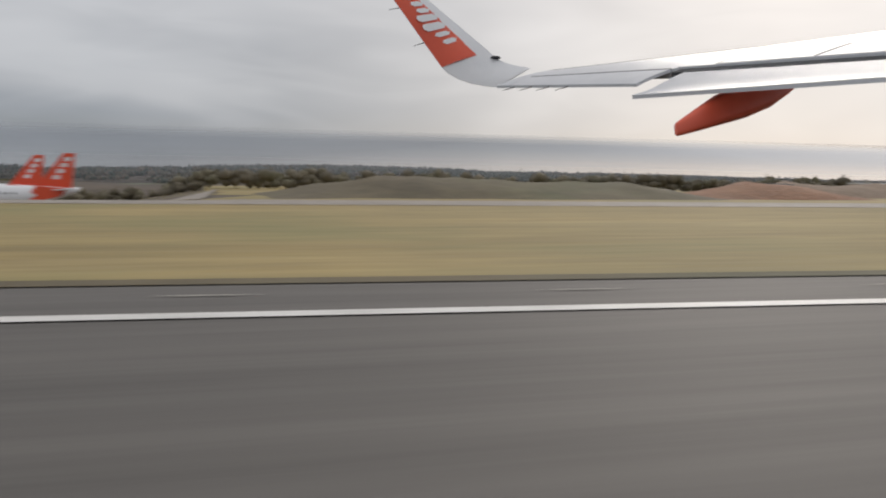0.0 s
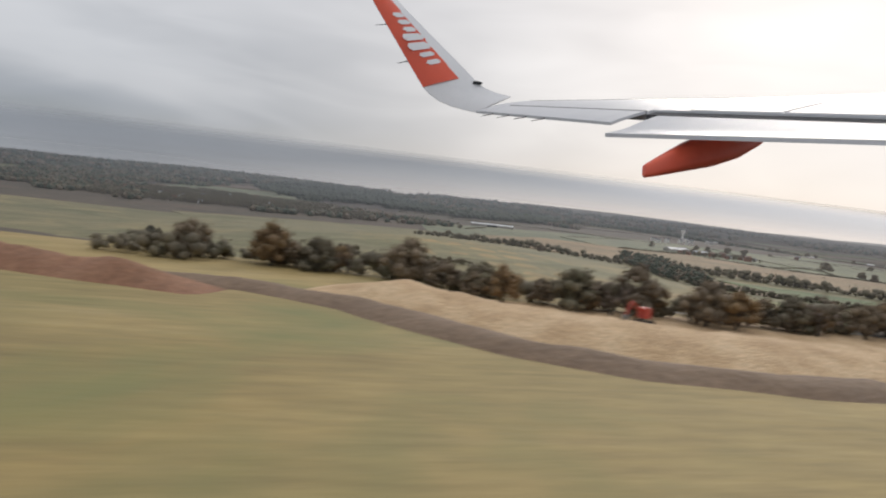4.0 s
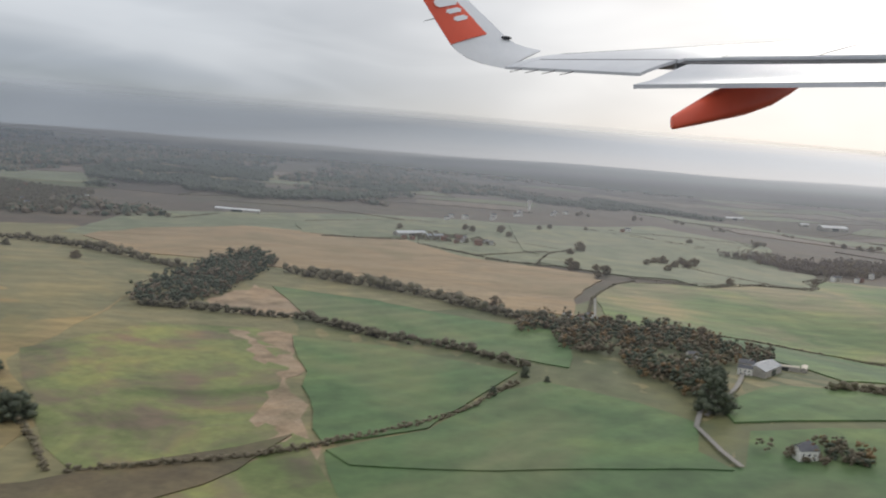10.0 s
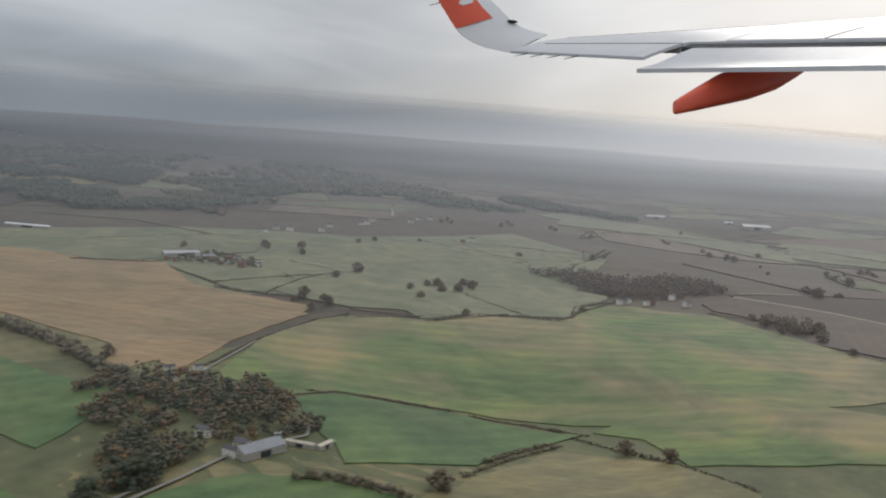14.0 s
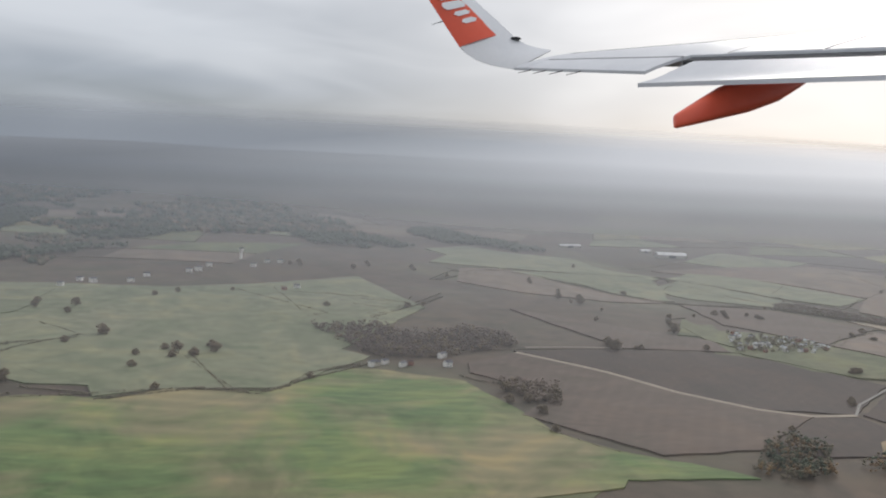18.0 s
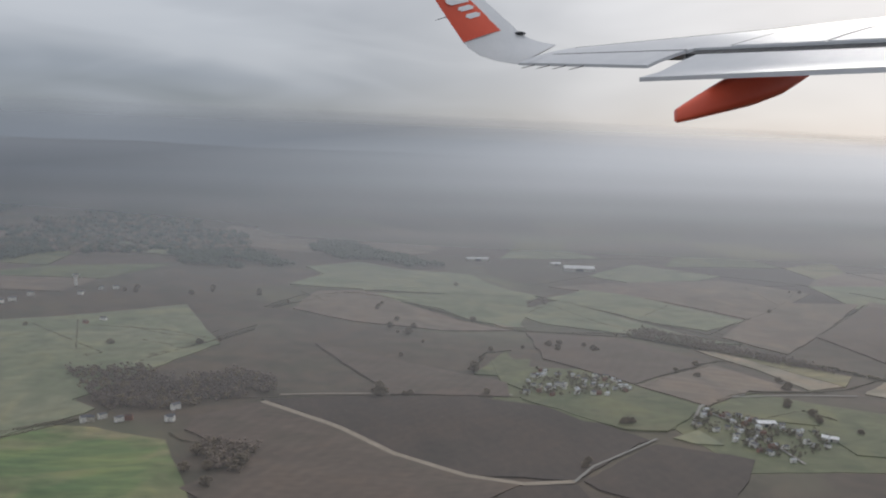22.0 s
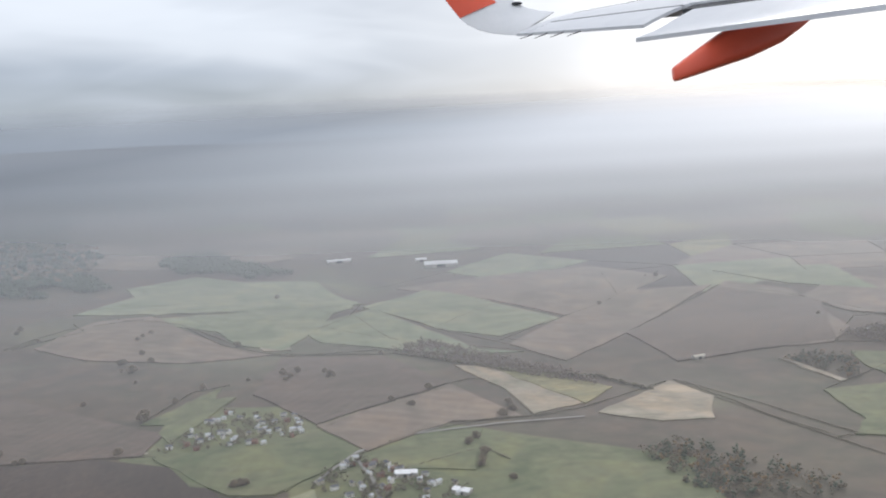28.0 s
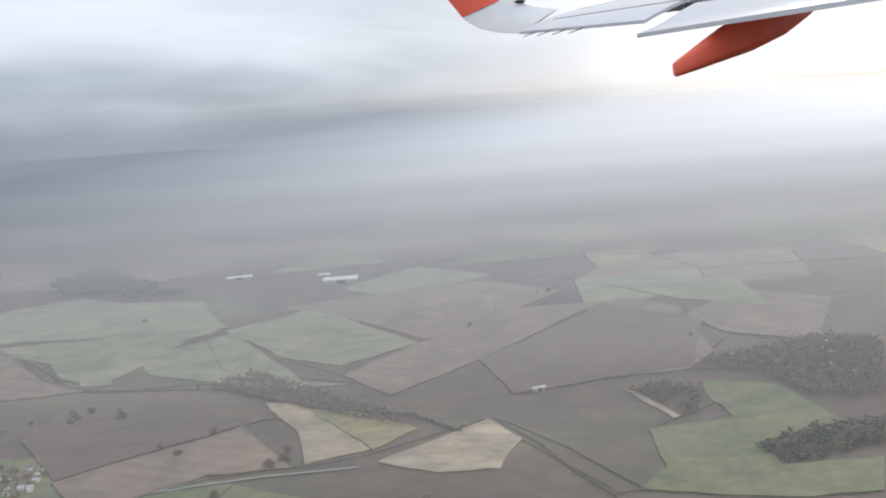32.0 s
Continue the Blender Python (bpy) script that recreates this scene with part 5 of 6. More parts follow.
wood("bare", [(466.4, 265.3), (476.9, 275.9), (490.2, 263.2), (502.0, 247.2), (515.7, 232.9), (519.5, 221.9), (503.1, 231.9), (482.7, 249.8)])
hedge(0.5, [(375.8, 331.3), (394.3, 319.7), (409.4, 293.4), (425.1, 274.3), (446.0, 268.4), (466.4, 263.4)])
hedge(0.4, [(444.4, 305.4), (453.3, 318.6), (465.1, 340.8)])
hedge(0.4, [(465.1, 340.8), (481.4, 301.0), (495.1, 278.7), (509.0, 260.4)])
hedge(0.35, [(484.8, 292.1), (497.5, 304.8), (509.4, 319.2)])
hedge(0.4, [(503.2, 277.1), (530.6, 296.8), (553.8, 314.7), (586.4, 352.9)])
hedge(0.35, [(532.5, 296.3), (544.3, 279.8), (564.5, 281.5), (599.0, 316.2)])
hedge(0.4, [(574.6, 248.8), (591.6, 246.5), (607.5, 239.4)])
hedge(0.35, [(621.5, 297.2), (626.2, 267.8), (634.7, 250.2)])
hedge(0.35, [(469.1, 397.3), (506.9, 410.1), (545.7, 442.5)])
hedge(0.35, [(376.3, 329.5), (406.5, 336.0), (436.7, 367.4)])
hedge(0.35, [(382.1, 336.7), (411.6, 352.2), (440.4, 381.0)])
hedge(0.35, [(437.6, 308.8), (462.4, 346.7), (499.8, 353.2)])
wood("autumn", [(509.1, 170.4), (519.5, 173.7), (528.5, 166.0), (534.1, 154.3), (539.2, 144.0), (533.7, 139.4), (511.6, 144.7)])
wood("dense", [(592.1, 185.6), (603.5, 191.5), (625.0, 189.0), (615.9, 176.4), (592.3, 174.7)])
wood("autumn", [(581.4, 236.1), (596.5, 236.9), (598.9, 226.2), (590.1, 212.3), (584.5, 223.7)])
wood("bare", [(606.4, 245.8), (623.3, 246.3), (647.2, 250.4), (660.5, 240.3), (633.5, 200.9), (619.6, 208.6), (617.3, 223.1)])
hedge(0.4, [(382.0, 338.4), (411.6, 337.4), (427.3, 338.4), (456.0, 352.5)])
hedge(0.5, [(575.6, 248.0), (593.7, 246.2), (603.8, 242.0)])
far_wood("wood", [(93.1, 388.4), (134.5, 508.8), (178.8, 486.2), (166.8, 328.0), (127.8, 300.0), (106.1, 312.7)])
far_wood("wood", [(115.7, 320.0), (173.6, 319.1), (229.4, 340.0), (194.6, 300.5), (140.2, 292.7)])
far_wood("wood", [(182.9, 410.6), (233.0, 440.5), (246.4, 383.1), (239.1, 343.5), (198.2, 371.6)])
far_wood("wood", [(362.4, 457.9), (411.5, 479.0), (432.4, 425.9), (391.9, 406.7)])
far_wood("wood", [(294.2, 410.2), (344.5, 422.4), (329.9, 373.2), (305.4, 379.5)])
far_wood("wood", [(364.9, 459.8), (395.7, 475.3), (419.9, 456.7), (383.1, 429.5)])
far_wood("wood", [(359.2, 479.2), (387.8, 492.4), (410.2, 438.1), (381.3, 427.0)])
far_wood("wood", [(297.2, 424.1), (332.6, 433.5), (358.1, 387.1), (325.9, 378.5)])
tree("round", 130.6, 93.3, 0.9)
tree("evergreen", 133.6, 82.6, 2.3)
tree("evergreen", 138.5, 72.5, 2.7)
tree("oak", 231.2, 157.3, 1.6)
tree("oak", 239.3, 192.4, 1.9)
tree("oak", 256.0, 183.4, 1.7)
tree("oak", 256.6, 173.9, 1.7)
tree("oak", 251.7, 248.1, 1.5)
tree("oak", 227.9, 164.8, 1.3)
tree("oak", 230.0, 166.9, 1.9)
tree("oak", 234.7, 161.5, 2.2)
tree("oak", 263.7, 183.1, 1.7)
tree("oak", 268.2, 185.2, 2.0)
tree("oak", 261.3, 189.7, 1.7)
tree("oak", 233.1, 223.2, 1.5)
tree("oak", 267.1, 89.0, 2.4)
tree("oak", 271.1, 84.9, 1.9)
tree("oak", 239.1, 75.0, 2.6)
tree("holly", 184.2, 80.8, 1.2)
tree("holly", 190.0, 86.8, 1.5)
tree("holly", 191.8, 84.3, 0.9)
tree("holly", 205.1, 71.1, 3.6)
tree("holly", 207.8, 77.3, 3.4)
tree("holly", 209.5, 77.7, 3.0)
tree("autumn", 209.6, 77.3, 1.4)
tree("oak", 223.0, 103.0, 2.4)
tree("holly", 216.5, 107.6, 2.2)
tree("holly", 221.0, 105.4, 2.0)
tree("oak", 198.2, 125.6, 2.3)
tree("oak", 194.8, 126.3, 1.7)
tree("oak", 245.7, 201.4, 2.5)
tree("oak", 264.0, 190.0, 2.3)
tree("oak", 268.0, 185.7, 1.9)
tree("oak", 272.7, 189.2, 2.4)
tree("oak", 257.5, 254.1, 1.5)
tree("oak", 273.4, 260.8, 1.3)
tree("oak", 293.5, 168.7, 1.6)
tree("oak", 333.5, 157.5, 2.3)
tree("oak", 342.0, 151.0, 2.3)
tree("oak", 336.5, 142.2, 1.8)
tree("oak", 335.2, 131.4, 1.7)
tree("oak", 371.7, 192.4, 2.4)
tree("oak", 378.4, 191.9, 1.2)
tree("oak", 400.7, 214.4, 3.2)
tree("oak", 382.7, 131.1, 1.2)
tree("oak", 408.5, 147.3, 1.5)
tree("oak", 426.0, 170.1, 1.6)
tree("oak", 296.3, 311.2, 1.8)
tree("oak", 323.0, 316.7, 1.3)
tree("oak", 340.0, 313.0, 1.6)
tree("oak", 350.9, 300.8, 1.6)
tree("oak", 384.1, 302.8, 1.6)
tree("oak", 384.0, 268.4, 2.0)
tree("oak", 389.0, 259.7, 2.2)
tree("oak", 325.8, 239.9, 1.8)
tree("oak", 331.3, 243.3, 1.6)
tree("oak", 373.0, 191.8, 2.6)
tree("oak", 379.9, 192.2, 1.3)
tree("oak", 382.8, 230.1, 1.3)
tree("oak", 383.2, 298.0, 1.6)
tree("oak", 384.8, 269.2, 1.8)
tree("oak", 434.8, 244.6, 1.8)
tree("oak", 446.4, 243.6, 1.8)
tree("oak", 399.2, 193.1, 1.6)
tree("oak", 427.1, 170.3, 1.7)
tree("oak", 461.1, 215.7, 1.8)
tree("oak", 466.2, 211.8, 1.5)
tree("oak", 486.9, 200.9, 1.8)
tree("oak", 409.8, 149.6, 1.3)
tree("oak", 475.0, 169.0, 1.4)
tree("oak", 479.6, 160.6, 1.4)
tree("oak", 426.9, 170.2, 1.6)
tree("oak", 477.2, 185.4, 2.0)
tree("oak", 475.4, 170.4, 1.9)
tree("oak", 340.4, 312.5, 1.3)
tree("oak", 475.0, 182.5, 1.6)
tree("oak", 428.1, 170.3, 1.5)
tree("oak", 434.2, 241.6, 1.3)
tree("oak", 447.2, 242.0, 1.3)
tree("oak", 385.8, 260.4, 1.3)
tree("oak", 392.2, 248.2, 1.1)
tree("oak", 423.4, 244.6, 1.2)
tree("oak", 465.4, 212.1, 1.3)
tree("oak", 489.8, 204.2, 1.7)
tree("oak", 474.7, 181.9, 1.5)
tree("oak", 433.7, 241.7, 1.2)
tree("oak", 445.6, 241.2, 1.1)
tree("oak", 490.4, 205.0, 1.6)
tree("oak", 586.4, 352.9, 1.3)
tree("oak", 615.4, 270.1, 1.3)
tree("bush", 84.5, 105.2, 1.3)
tree("bush", 91.1, 99.7, 0.9)
tree("bush", 93.4, 98.2, 0.7)
tree("bush", 97.7, 94.3, 1.0)
tree("bush", 116.7, 160.2, 1.2)
tree("bush", 58.8, 125.1, 1.3)
tree("bush", 59.9, 123.9, 1.1)
tree("oak", 132.2, 81.1, 1.4)
tree("oak", 130.3, 149.5, 1.5)
tree("oak", 301.5, 240.9, 1.5)
house("white", 205.4, 214.7)
house("white", 217.5, 84.3)
house("white", 206.6, 58.7)
house("white", 208.5, 113.0)
house("white", 214.3, 90.7)
house("pale", 218.7, 85.8)
house("white", 308.2, 180.2)
house("white", 315.1, 179.9)
house("white", 325.6, 179.4)
house("white", 223.5, 258.0)
house("white", 241.9, 267.7)
house("white", 257.7, 289.0)
house("white", 278.9, 305.7)
house("brick", 289.4, 265.3)
house("brick", 214.1, 207.6)
house("brick", 217.2, 200.0)
house("brick", 209.8, 206.4)
house("white", 227.1, 266.8)
house("white", 231.4, 264.7)
house("white", 263.5, 301.6)
house("white", 260.4, 292.6)
house("white", 245.4, 277.5)
house("white", 283.8, 315.2)
house("white", 288.7, 316.3)
house("white", 293.7, 269.9)
house("white", 311.2, 182.2)
house("brick", 316.9, 180.9)
house("white", 325.7, 179.1)
house("white", 325.8, 187.1)
house("pale", 309.2, 180.4)
strip("country_lane", [(203.6, 70.1), (207.9, 73.8), (212.8, 78.8), (217.1, 84.0), (222.4, 88.0), (226.1, 90.6), (226.9, 94.8), (225.9, 96.3)], 0.5, "road", 0.33, "narrow grey lane winding past the farm", "lane")
strip("country_lane", [(209.3, 77.1), (203.9, 71.7), (201.0, 67.6), (199.9, 61.4), (199.6, 57.8)], 0.5, "road", 0.33, "narrow grey lane between hedges", "lane")
strip("farm_track", [(344.9, 189.2), (361.4, 170.3), (371.1, 155.3), (383.6, 143.8), (393.5, 139.5), (403.6, 139.9)], 1.6, "track", 0.32, "pale earth track across ploughed land", "track")
strip("country_lane", [(403.6, 139.9), (410.0, 147.1), (429.4, 160.0)], 0.6, "road", 0.33, "pale lane leading to the village", "lane")
strip("country_lane", [(441.3, 167.1), (450.8, 181.4), (462.0, 189.8), (485.9, 195.1), (506.1, 196.5)], 0.7, "road", 0.33, "grey village lane past houses", "lane")
strip("country_lane", [(450.1, 177.4), (452.7, 166.5), (453.7, 153.8), (453.5, 142.8)], 0.7, "road", 0.33, "grey village street between houses", "lane")
strip("country_lane", [(211.8, 113.1), (213.5, 119.5), (220.4, 134.9)], 0.35, "road", 0.33, "thin grey lane along a field edge", "lane")
strip("farm_track", [(348.9, 193.5), (374.2, 192.6), (405.8, 192.0)], 0.7, "track", 0.32, "pale headland track beside plough", "track")
strip("country_lane", [(450.0, 180.1), (460.6, 188.8), (470.0, 193.6)], 0.5, "road", 0.33, "grey lane in the valley", "lane")
# more hedgerows across the ploughland and the vale
hedge(0.45, [(355.6, 325.1), (363.0, 311.1), (355.6, 304.4), (345.6, 290.9)])
hedge(0.45, [(381.2, 336.7), (402.5, 300.2), (413.4, 284.4), (431.9, 274.7), (463.5, 263.7)])
hedge(0.45, [(419.2, 337.4), (452.2, 342.6), (472.6, 318.0), (488.8, 285.5), (501.4, 271.3)])
hedge(0.45, [(501.4, 271.3), (528.1, 296.7), (550.8, 312.2), (569.3, 330.3), (596.1, 361.2)])
hedge(0.45, [(547.0, 273.6), (576.9, 298.9), (606.1, 325.1), (623.9, 300.8), (633.4, 259.7)])
hedge(0.45, [(442.9, 305.8), (455.9, 323.9), (461.6, 347.4)])
hedge(0.45, [(484.3, 295.2), (511.4, 325.5)])
hedge(0.45, [(442.1, 198.4), (462.2, 215.5), (478.9, 227.9)])
hedge(0.45, [(541.5, 225.4), (548.5, 203.4), (551.1, 182.0), (556.8, 157.1)])
hedge(0.45, [(554.3, 169.7), (568.4, 172.5)])
hedge(0.45, [(508.1, 399.3), (544.1, 432.7), (567.8, 410.2), (589.4, 388.7), (609.2, 369.0)])
hedge(0.45, [(577.1, 246.2), (597.1, 244.5), (613.5, 233.0)])
hedge(0.45, [(603.9, 243.0), (622.8, 261.8), (633.4, 259.7)])
hedge(0.45, [(344.7, 292.4), (359.8, 307.9), (363.8, 320.0), (381.5, 330.0)])
hedge(0.45, [(315.6, 251.0), (332.2, 246.1), (340.5, 258.6)])
hedge(0.45, [(313.1, 227.9), (316.5, 232.0), (330.8, 244.8)])
hedge(0.45, [(299.8, 264.8), (315.6, 251.0)])
hedge(0.45, [(400.7, 214.1), (409.2, 236.5), (418.6, 240.8)])
hedge(0.45, [(443.9, 201.1), (461.2, 220.1), (485.2, 233.1), (517.2, 222.7)])
hedge(0.45, [(456.1, 328.9), (466.4, 286.6), (474.4, 272.8)])
hedge(0.45, [(435.1, 320.6), (451.1, 319.1)])
hedge(0.45, [(226.9, 188.9), (241.5, 196.9)])
hedge(0.45, [(229.3, 211.6), (242.3, 198.8)])
hedge(0.45, [(267.8, 185.1), (276.5, 159.1)])
hedge(0.45, [(274.7, 263.3), (301.2, 231.1), (295.4, 227.4)])
hedge(0.45, [(312.7, 231.8), (330.8, 249.4), (341.3, 265.2)])
hedge(0.45, [(288.9, 263.9), (313.7, 257.1), (330.0, 244.9)])
hedge(0.45, [(237.4, 152.5), (248.4, 154.3), (263.8, 158.3), (287.5, 159.7), (295.0, 173.7), (305.7, 181.6)])
hedge(0.45, [(342.5, 292.6), (356.4, 317.0), (367.6, 314.8)])
hedge(0.45, [(369.4, 331.7), (390.7, 312.6), (408.2, 289.6), (423.0, 276.7), (440.7, 267.1)])
hedge(0.45, [(444.5, 198.8), (457.6, 212.2), (477.6, 225.4)])
hedge(0.45, [(458.3, 351.8), (488.9, 293.9), (510.0, 269.2)])
hedge(0.45, [(551.6, 277.0), (579.5, 303.7), (607.5, 324.2)])
hedge(0.45, [(621.5, 303.5), (628.0, 265.8), (638.6, 251.3)])
hedge(0.45, [(582.2, 247.5), (601.6, 241.0)])
hedge(0.45, [(543.5, 222.4), (553.6, 201.4), (560.8, 171.4)])
hedge(0.45, [(576.6, 208.0), (585.7, 212.5), (603.8, 218.7)])
hedge(0.45, [(447.1, 306.3), (474.2, 275.5), (509.5, 258.4)])
hedge(0.45, [(210.4, 180.5), (229.5, 191.4), (236.8, 194.0)])
hedge(0.45, [(211.5, 176.3), (223.1, 170.2)])
hedge(0.45, [(140.7, 226.5), (152.5, 240.9)])
hedge(0.45, [(175.7, 232.8), (202.7, 247.6), (222.9, 249.5)])
hedge(0.45, [(151.2, 280.5), (183.2, 271.5), (207.7, 249.4)])
# single oaks standing in the fields
for x, y, h in ((411.7, 239.1, 1.9), (432.8, 248.1, 2.2), (444.9, 247.6, 1.6), (472.2, 224.8, 2.0), (550.8, 312.2, 1.7), (426.7, 367.2, 2.0), (590.2, 350.5, 2.0), (406.0, 227.8, 1.5), (373.1, 197.8, 1.9), (437.0, 249.5, 1.9), (477.0, 174.7, 1.9), (223.0, 233.9, 1.8), (233.5, 231.8, 2.2), (271.5, 193.8, 2.2), (234.4, 165.6, 1.8), (263.3, 158.3, 1.6), (296.0, 317.7, 2.0), (322.8, 322.1, 1.9), (340.0, 317.8, 1.8), (385.9, 307.3, 1.7), (388.1, 279.5, 1.8), (392.5, 269.8, 1.9), (490.5, 210.0, 1.9), (462.4, 264.5, 1.6), (475.1, 266.2, 1.9), (479.7, 270.8, 1.8), (230.6, 171.5, 2.1), (416.8, 286.7, 2.1), (332.0, 149.7, 2.1), (335.9, 150.0, 1.8)):
    tree("oak", x, y, h)
for x, y, h in ((201.6, 226.4, 2.0), (223.8, 229.0, 2.0), (292.2, 312.8, 1.8), (316.2, 309.7, 1.9)):
    tree("oak", x, y, h)
# ---- villages ----
def village(poly, gap, plants, kinds):
    for x, y in scatter(poly, gap):
        house(rng.choice(kinds), x, y, rng.choice((0.35, 0.35, -1.2, 0.1)) + rng.uniform(-0.2, 0.2), 0.74)
    P, S = [], []
    for x, y in scatter(poly, plants * 0.42):
        h = rng.uniform(0.7, 1.5)
        for _ in range(8):
            P.append((x + nrs.randn() * 0.25 * h, y + nrs.randn() * 0.25 * h, height(x, y) + h * (0.15 + 0.75 * nrs.rand())))
            S.append((0.1 + 0.14 * nrs.rand()) * h)
    V, T = clumps(np.array(P), np.array(S) * 0.8, 1.0, 14, 1.2, TINY, 0.3)
    tagged(new("garden_trees", np_mesh("garden_trees", V, T, "hedgeleaf", True)), "brown and green garden trees between houses", "trees", kind="stuff")


village([(407.1, 191.6), (419.6, 218.2), (424.9, 213.0), (439.5, 209.2), (438.8, 192.5), (423.2, 190.6)], 3.2, 4.8, ("white", "bright", "bright", "white", "pale", "brick"))
village([(440.3, 166.3), (450.6, 178.8), (459.6, 170.3), (471.7, 159.0), (464.8, 151.1), (456.9, 147.4), (452.4, 142.8), (446.4, 153.7)], 3.2, 4.8, ("white", "bright", "bright", "white", "pale", "brick"))
village([(607.6, 246.6), (624.7, 248.9), (647.6, 250.9), (660.1, 239.8), (636.1, 206.2), (626.4, 217.1), (621.5, 230.6)], 8.5, 4.4, ("white", "brick", "pale"))
village([(198, 205), (199, 214), (212, 218), (221, 208), (222, 200)], 4.6, 3.8, ("brick", "white"))
village([(20, 300), (70, 330), (112, 290), (115, 225), (85, 236), (40, 250)], 14.0, 3.2, ("white", "pale", "brick"))
for k, x, y in (("white", 208.0, 118.0), ("brick", 210.0, 117.0), ("white", 212.0, 118.5), ("white", 207.2, 59.8)):
    house(k, x, y, 0.4, 0.8)
barn(220.5, 85.0, 35, 5.6, 2.6, 0.9, "barn_sheet", "blue-grey sheet-roofed barn beside the lane")
barn(225.2, 87.2, -28, 3.6, 0.7, 0.6, "render_pale", "cream L-shaped farm building beside the barn")
barn(228.0, 87.0, 48, 2.6, 0.7, 0.6, "render_pale", "cream wing of the farm building")
barn(202.0, 213.0, 20, 9.0, 2.6, 0.9, "roof_sheet", "long pale sheet-roofed farm shed")
barn(208.0, 210.0, 12, 5.0, 2.2, 0.8, "barn_sheet", "grey farm shed beside trees")
barn(157.5, 249.6, -20, 13.5, 1.6, 0.7, "white_sheet", "long white glasshouse roof among trees")
barn(459.4, 166.8, -8, 4.6, 2.2, 0.9, "white_sheet", "long white-roofed village barn")
barn(468.8, 156.5, -35, 3.6, 1.9, 0.8, "white_sheet", "white-roofed barn at the village edge")
barn(456.2, 452.0, 5, 13.0, 3.0, 1.2, "white_sheet", "distant long white warehouse")
barn(499.0, 442.0, 0, 6.0, 3.0, 1.2, "white_sheet", "distant white warehouse beside fields")
barn(507.0, 426.0, -6, 17.0, 6.0, 1.6, "white_sheet", "large distant white warehouse")
barn(558.4, 244.0, 10, 4.0, 1.6, 0.8, "render_pale", "pale farm buildings at a crossroads")


def water_tower(x, y):
    ob = empty("water_tower", pose(x, y, height(x, y)), "white concrete water tower beside houses", "water tower")
    bm = tube(bmesh.new(), (0, 0, -0.3), (0, 0, 2.8), 0.5, 0.42, 14)
    part("shaft", bm, "render_white", ob)
    part("tank", tube(bmesh.new(), (0, 0, 2.8), (0, 0, 4.2), 0.75, 1.1, 16), "render_white", ob)
    part("cap", tube(bmesh.new(), (0, 0, 4.2), (0, 0, 4.5), 1.15, 0.3, 16), "roof_slate", ob)


water_tower(274.0, 320.0)


# ---- wooded hills far off ----
def hill_woods(x0, x1, y0, y1, count, limit, words, grow=1.0):
    P, S = [], []
    for _ in range(count):
        x, y = x0 + (x1 - x0) * nrs.rand(), y0 + (y1 - y0) * nrs.rand()
        if rough(x, y * 0.45, 0.011) + 0.35 * rough(x, y, 0.05) > limit:
            s = (0.75 + 0.6 * nrs.rand()) * grow
            P.append((x, y, height(x, y) + s * 0.6))
            S.append(s)
    P, S = np.array(P), np.array(S)
    mix = nrs.rand(len(P))
    for lo, hi, mat in ((0.0, 0.45, "holly"), (0.45, 0.8, "hedgeleaf"), (0.8, 1.0, "oakleaf")):
        pick = (mix >= lo) & (mix < hi)
        V, T = clumps(P[pick], S[pick], 0.8, 14, 0.8, TINY, 0.3)
        tagged(new("far_wood", np_mesh("far_wood", V, T, mat)), words, "wood", kind="stuff")


hill_woods(-120, 210, 225, 420, 11000, 0.12, "dark woods on the slopes beyond the stubble")
hill_woods(-160, 330, 400, 640, 15000, 0.06, "dark woods covering distant hills", 1.5)
hill_woods(-500, 900, 640, 1300, 9000, 0.08, "far hazy woods along the skyline", 2.6)


def far_fields(x0, x1, y0, y1, step):
    """A patchwork of far fields on a jittered net, with a hedge on some of its sides."""
    r = random.Random(5)
    nx, ny = int((x1 - x0) / step), int((y1 - y0) / (step * 0.8))
    at = {(i, j): (x0 + i * step + 0.5 * j * 9 + r.uniform(-0.28, 0.28) * step, y0 + j * step * 0.8 + r.uniform(-0.28, 0.28) * step) for i in range(nx + 1) for j in range(ny + 1)}
    for j in range(ny):
        for i in range(nx):
            if r.random() < 0.8:
                LIFT[0] = 0.06
                field("far_field", r.choice(("pale", "palebrown", "palebrown", "olive", "green", "ploughlight", "plough")), [at[i, j], at[i + 1, j], at[i + 1, j + 1], at[i, j + 1]])
            if r.random() < 0.6:
                hedge(0.45, [at[i, j], at[i + 1, j]])
            if r.random() < 0.5:
                hedge(0.45, [at[i, j], at[i, j + 1]])


far_fields(560, 960, 320, 620, 48)
far_fields(300, 600, 455, 640, 46)
far_fields(-160, 300, 300, 480, 44)


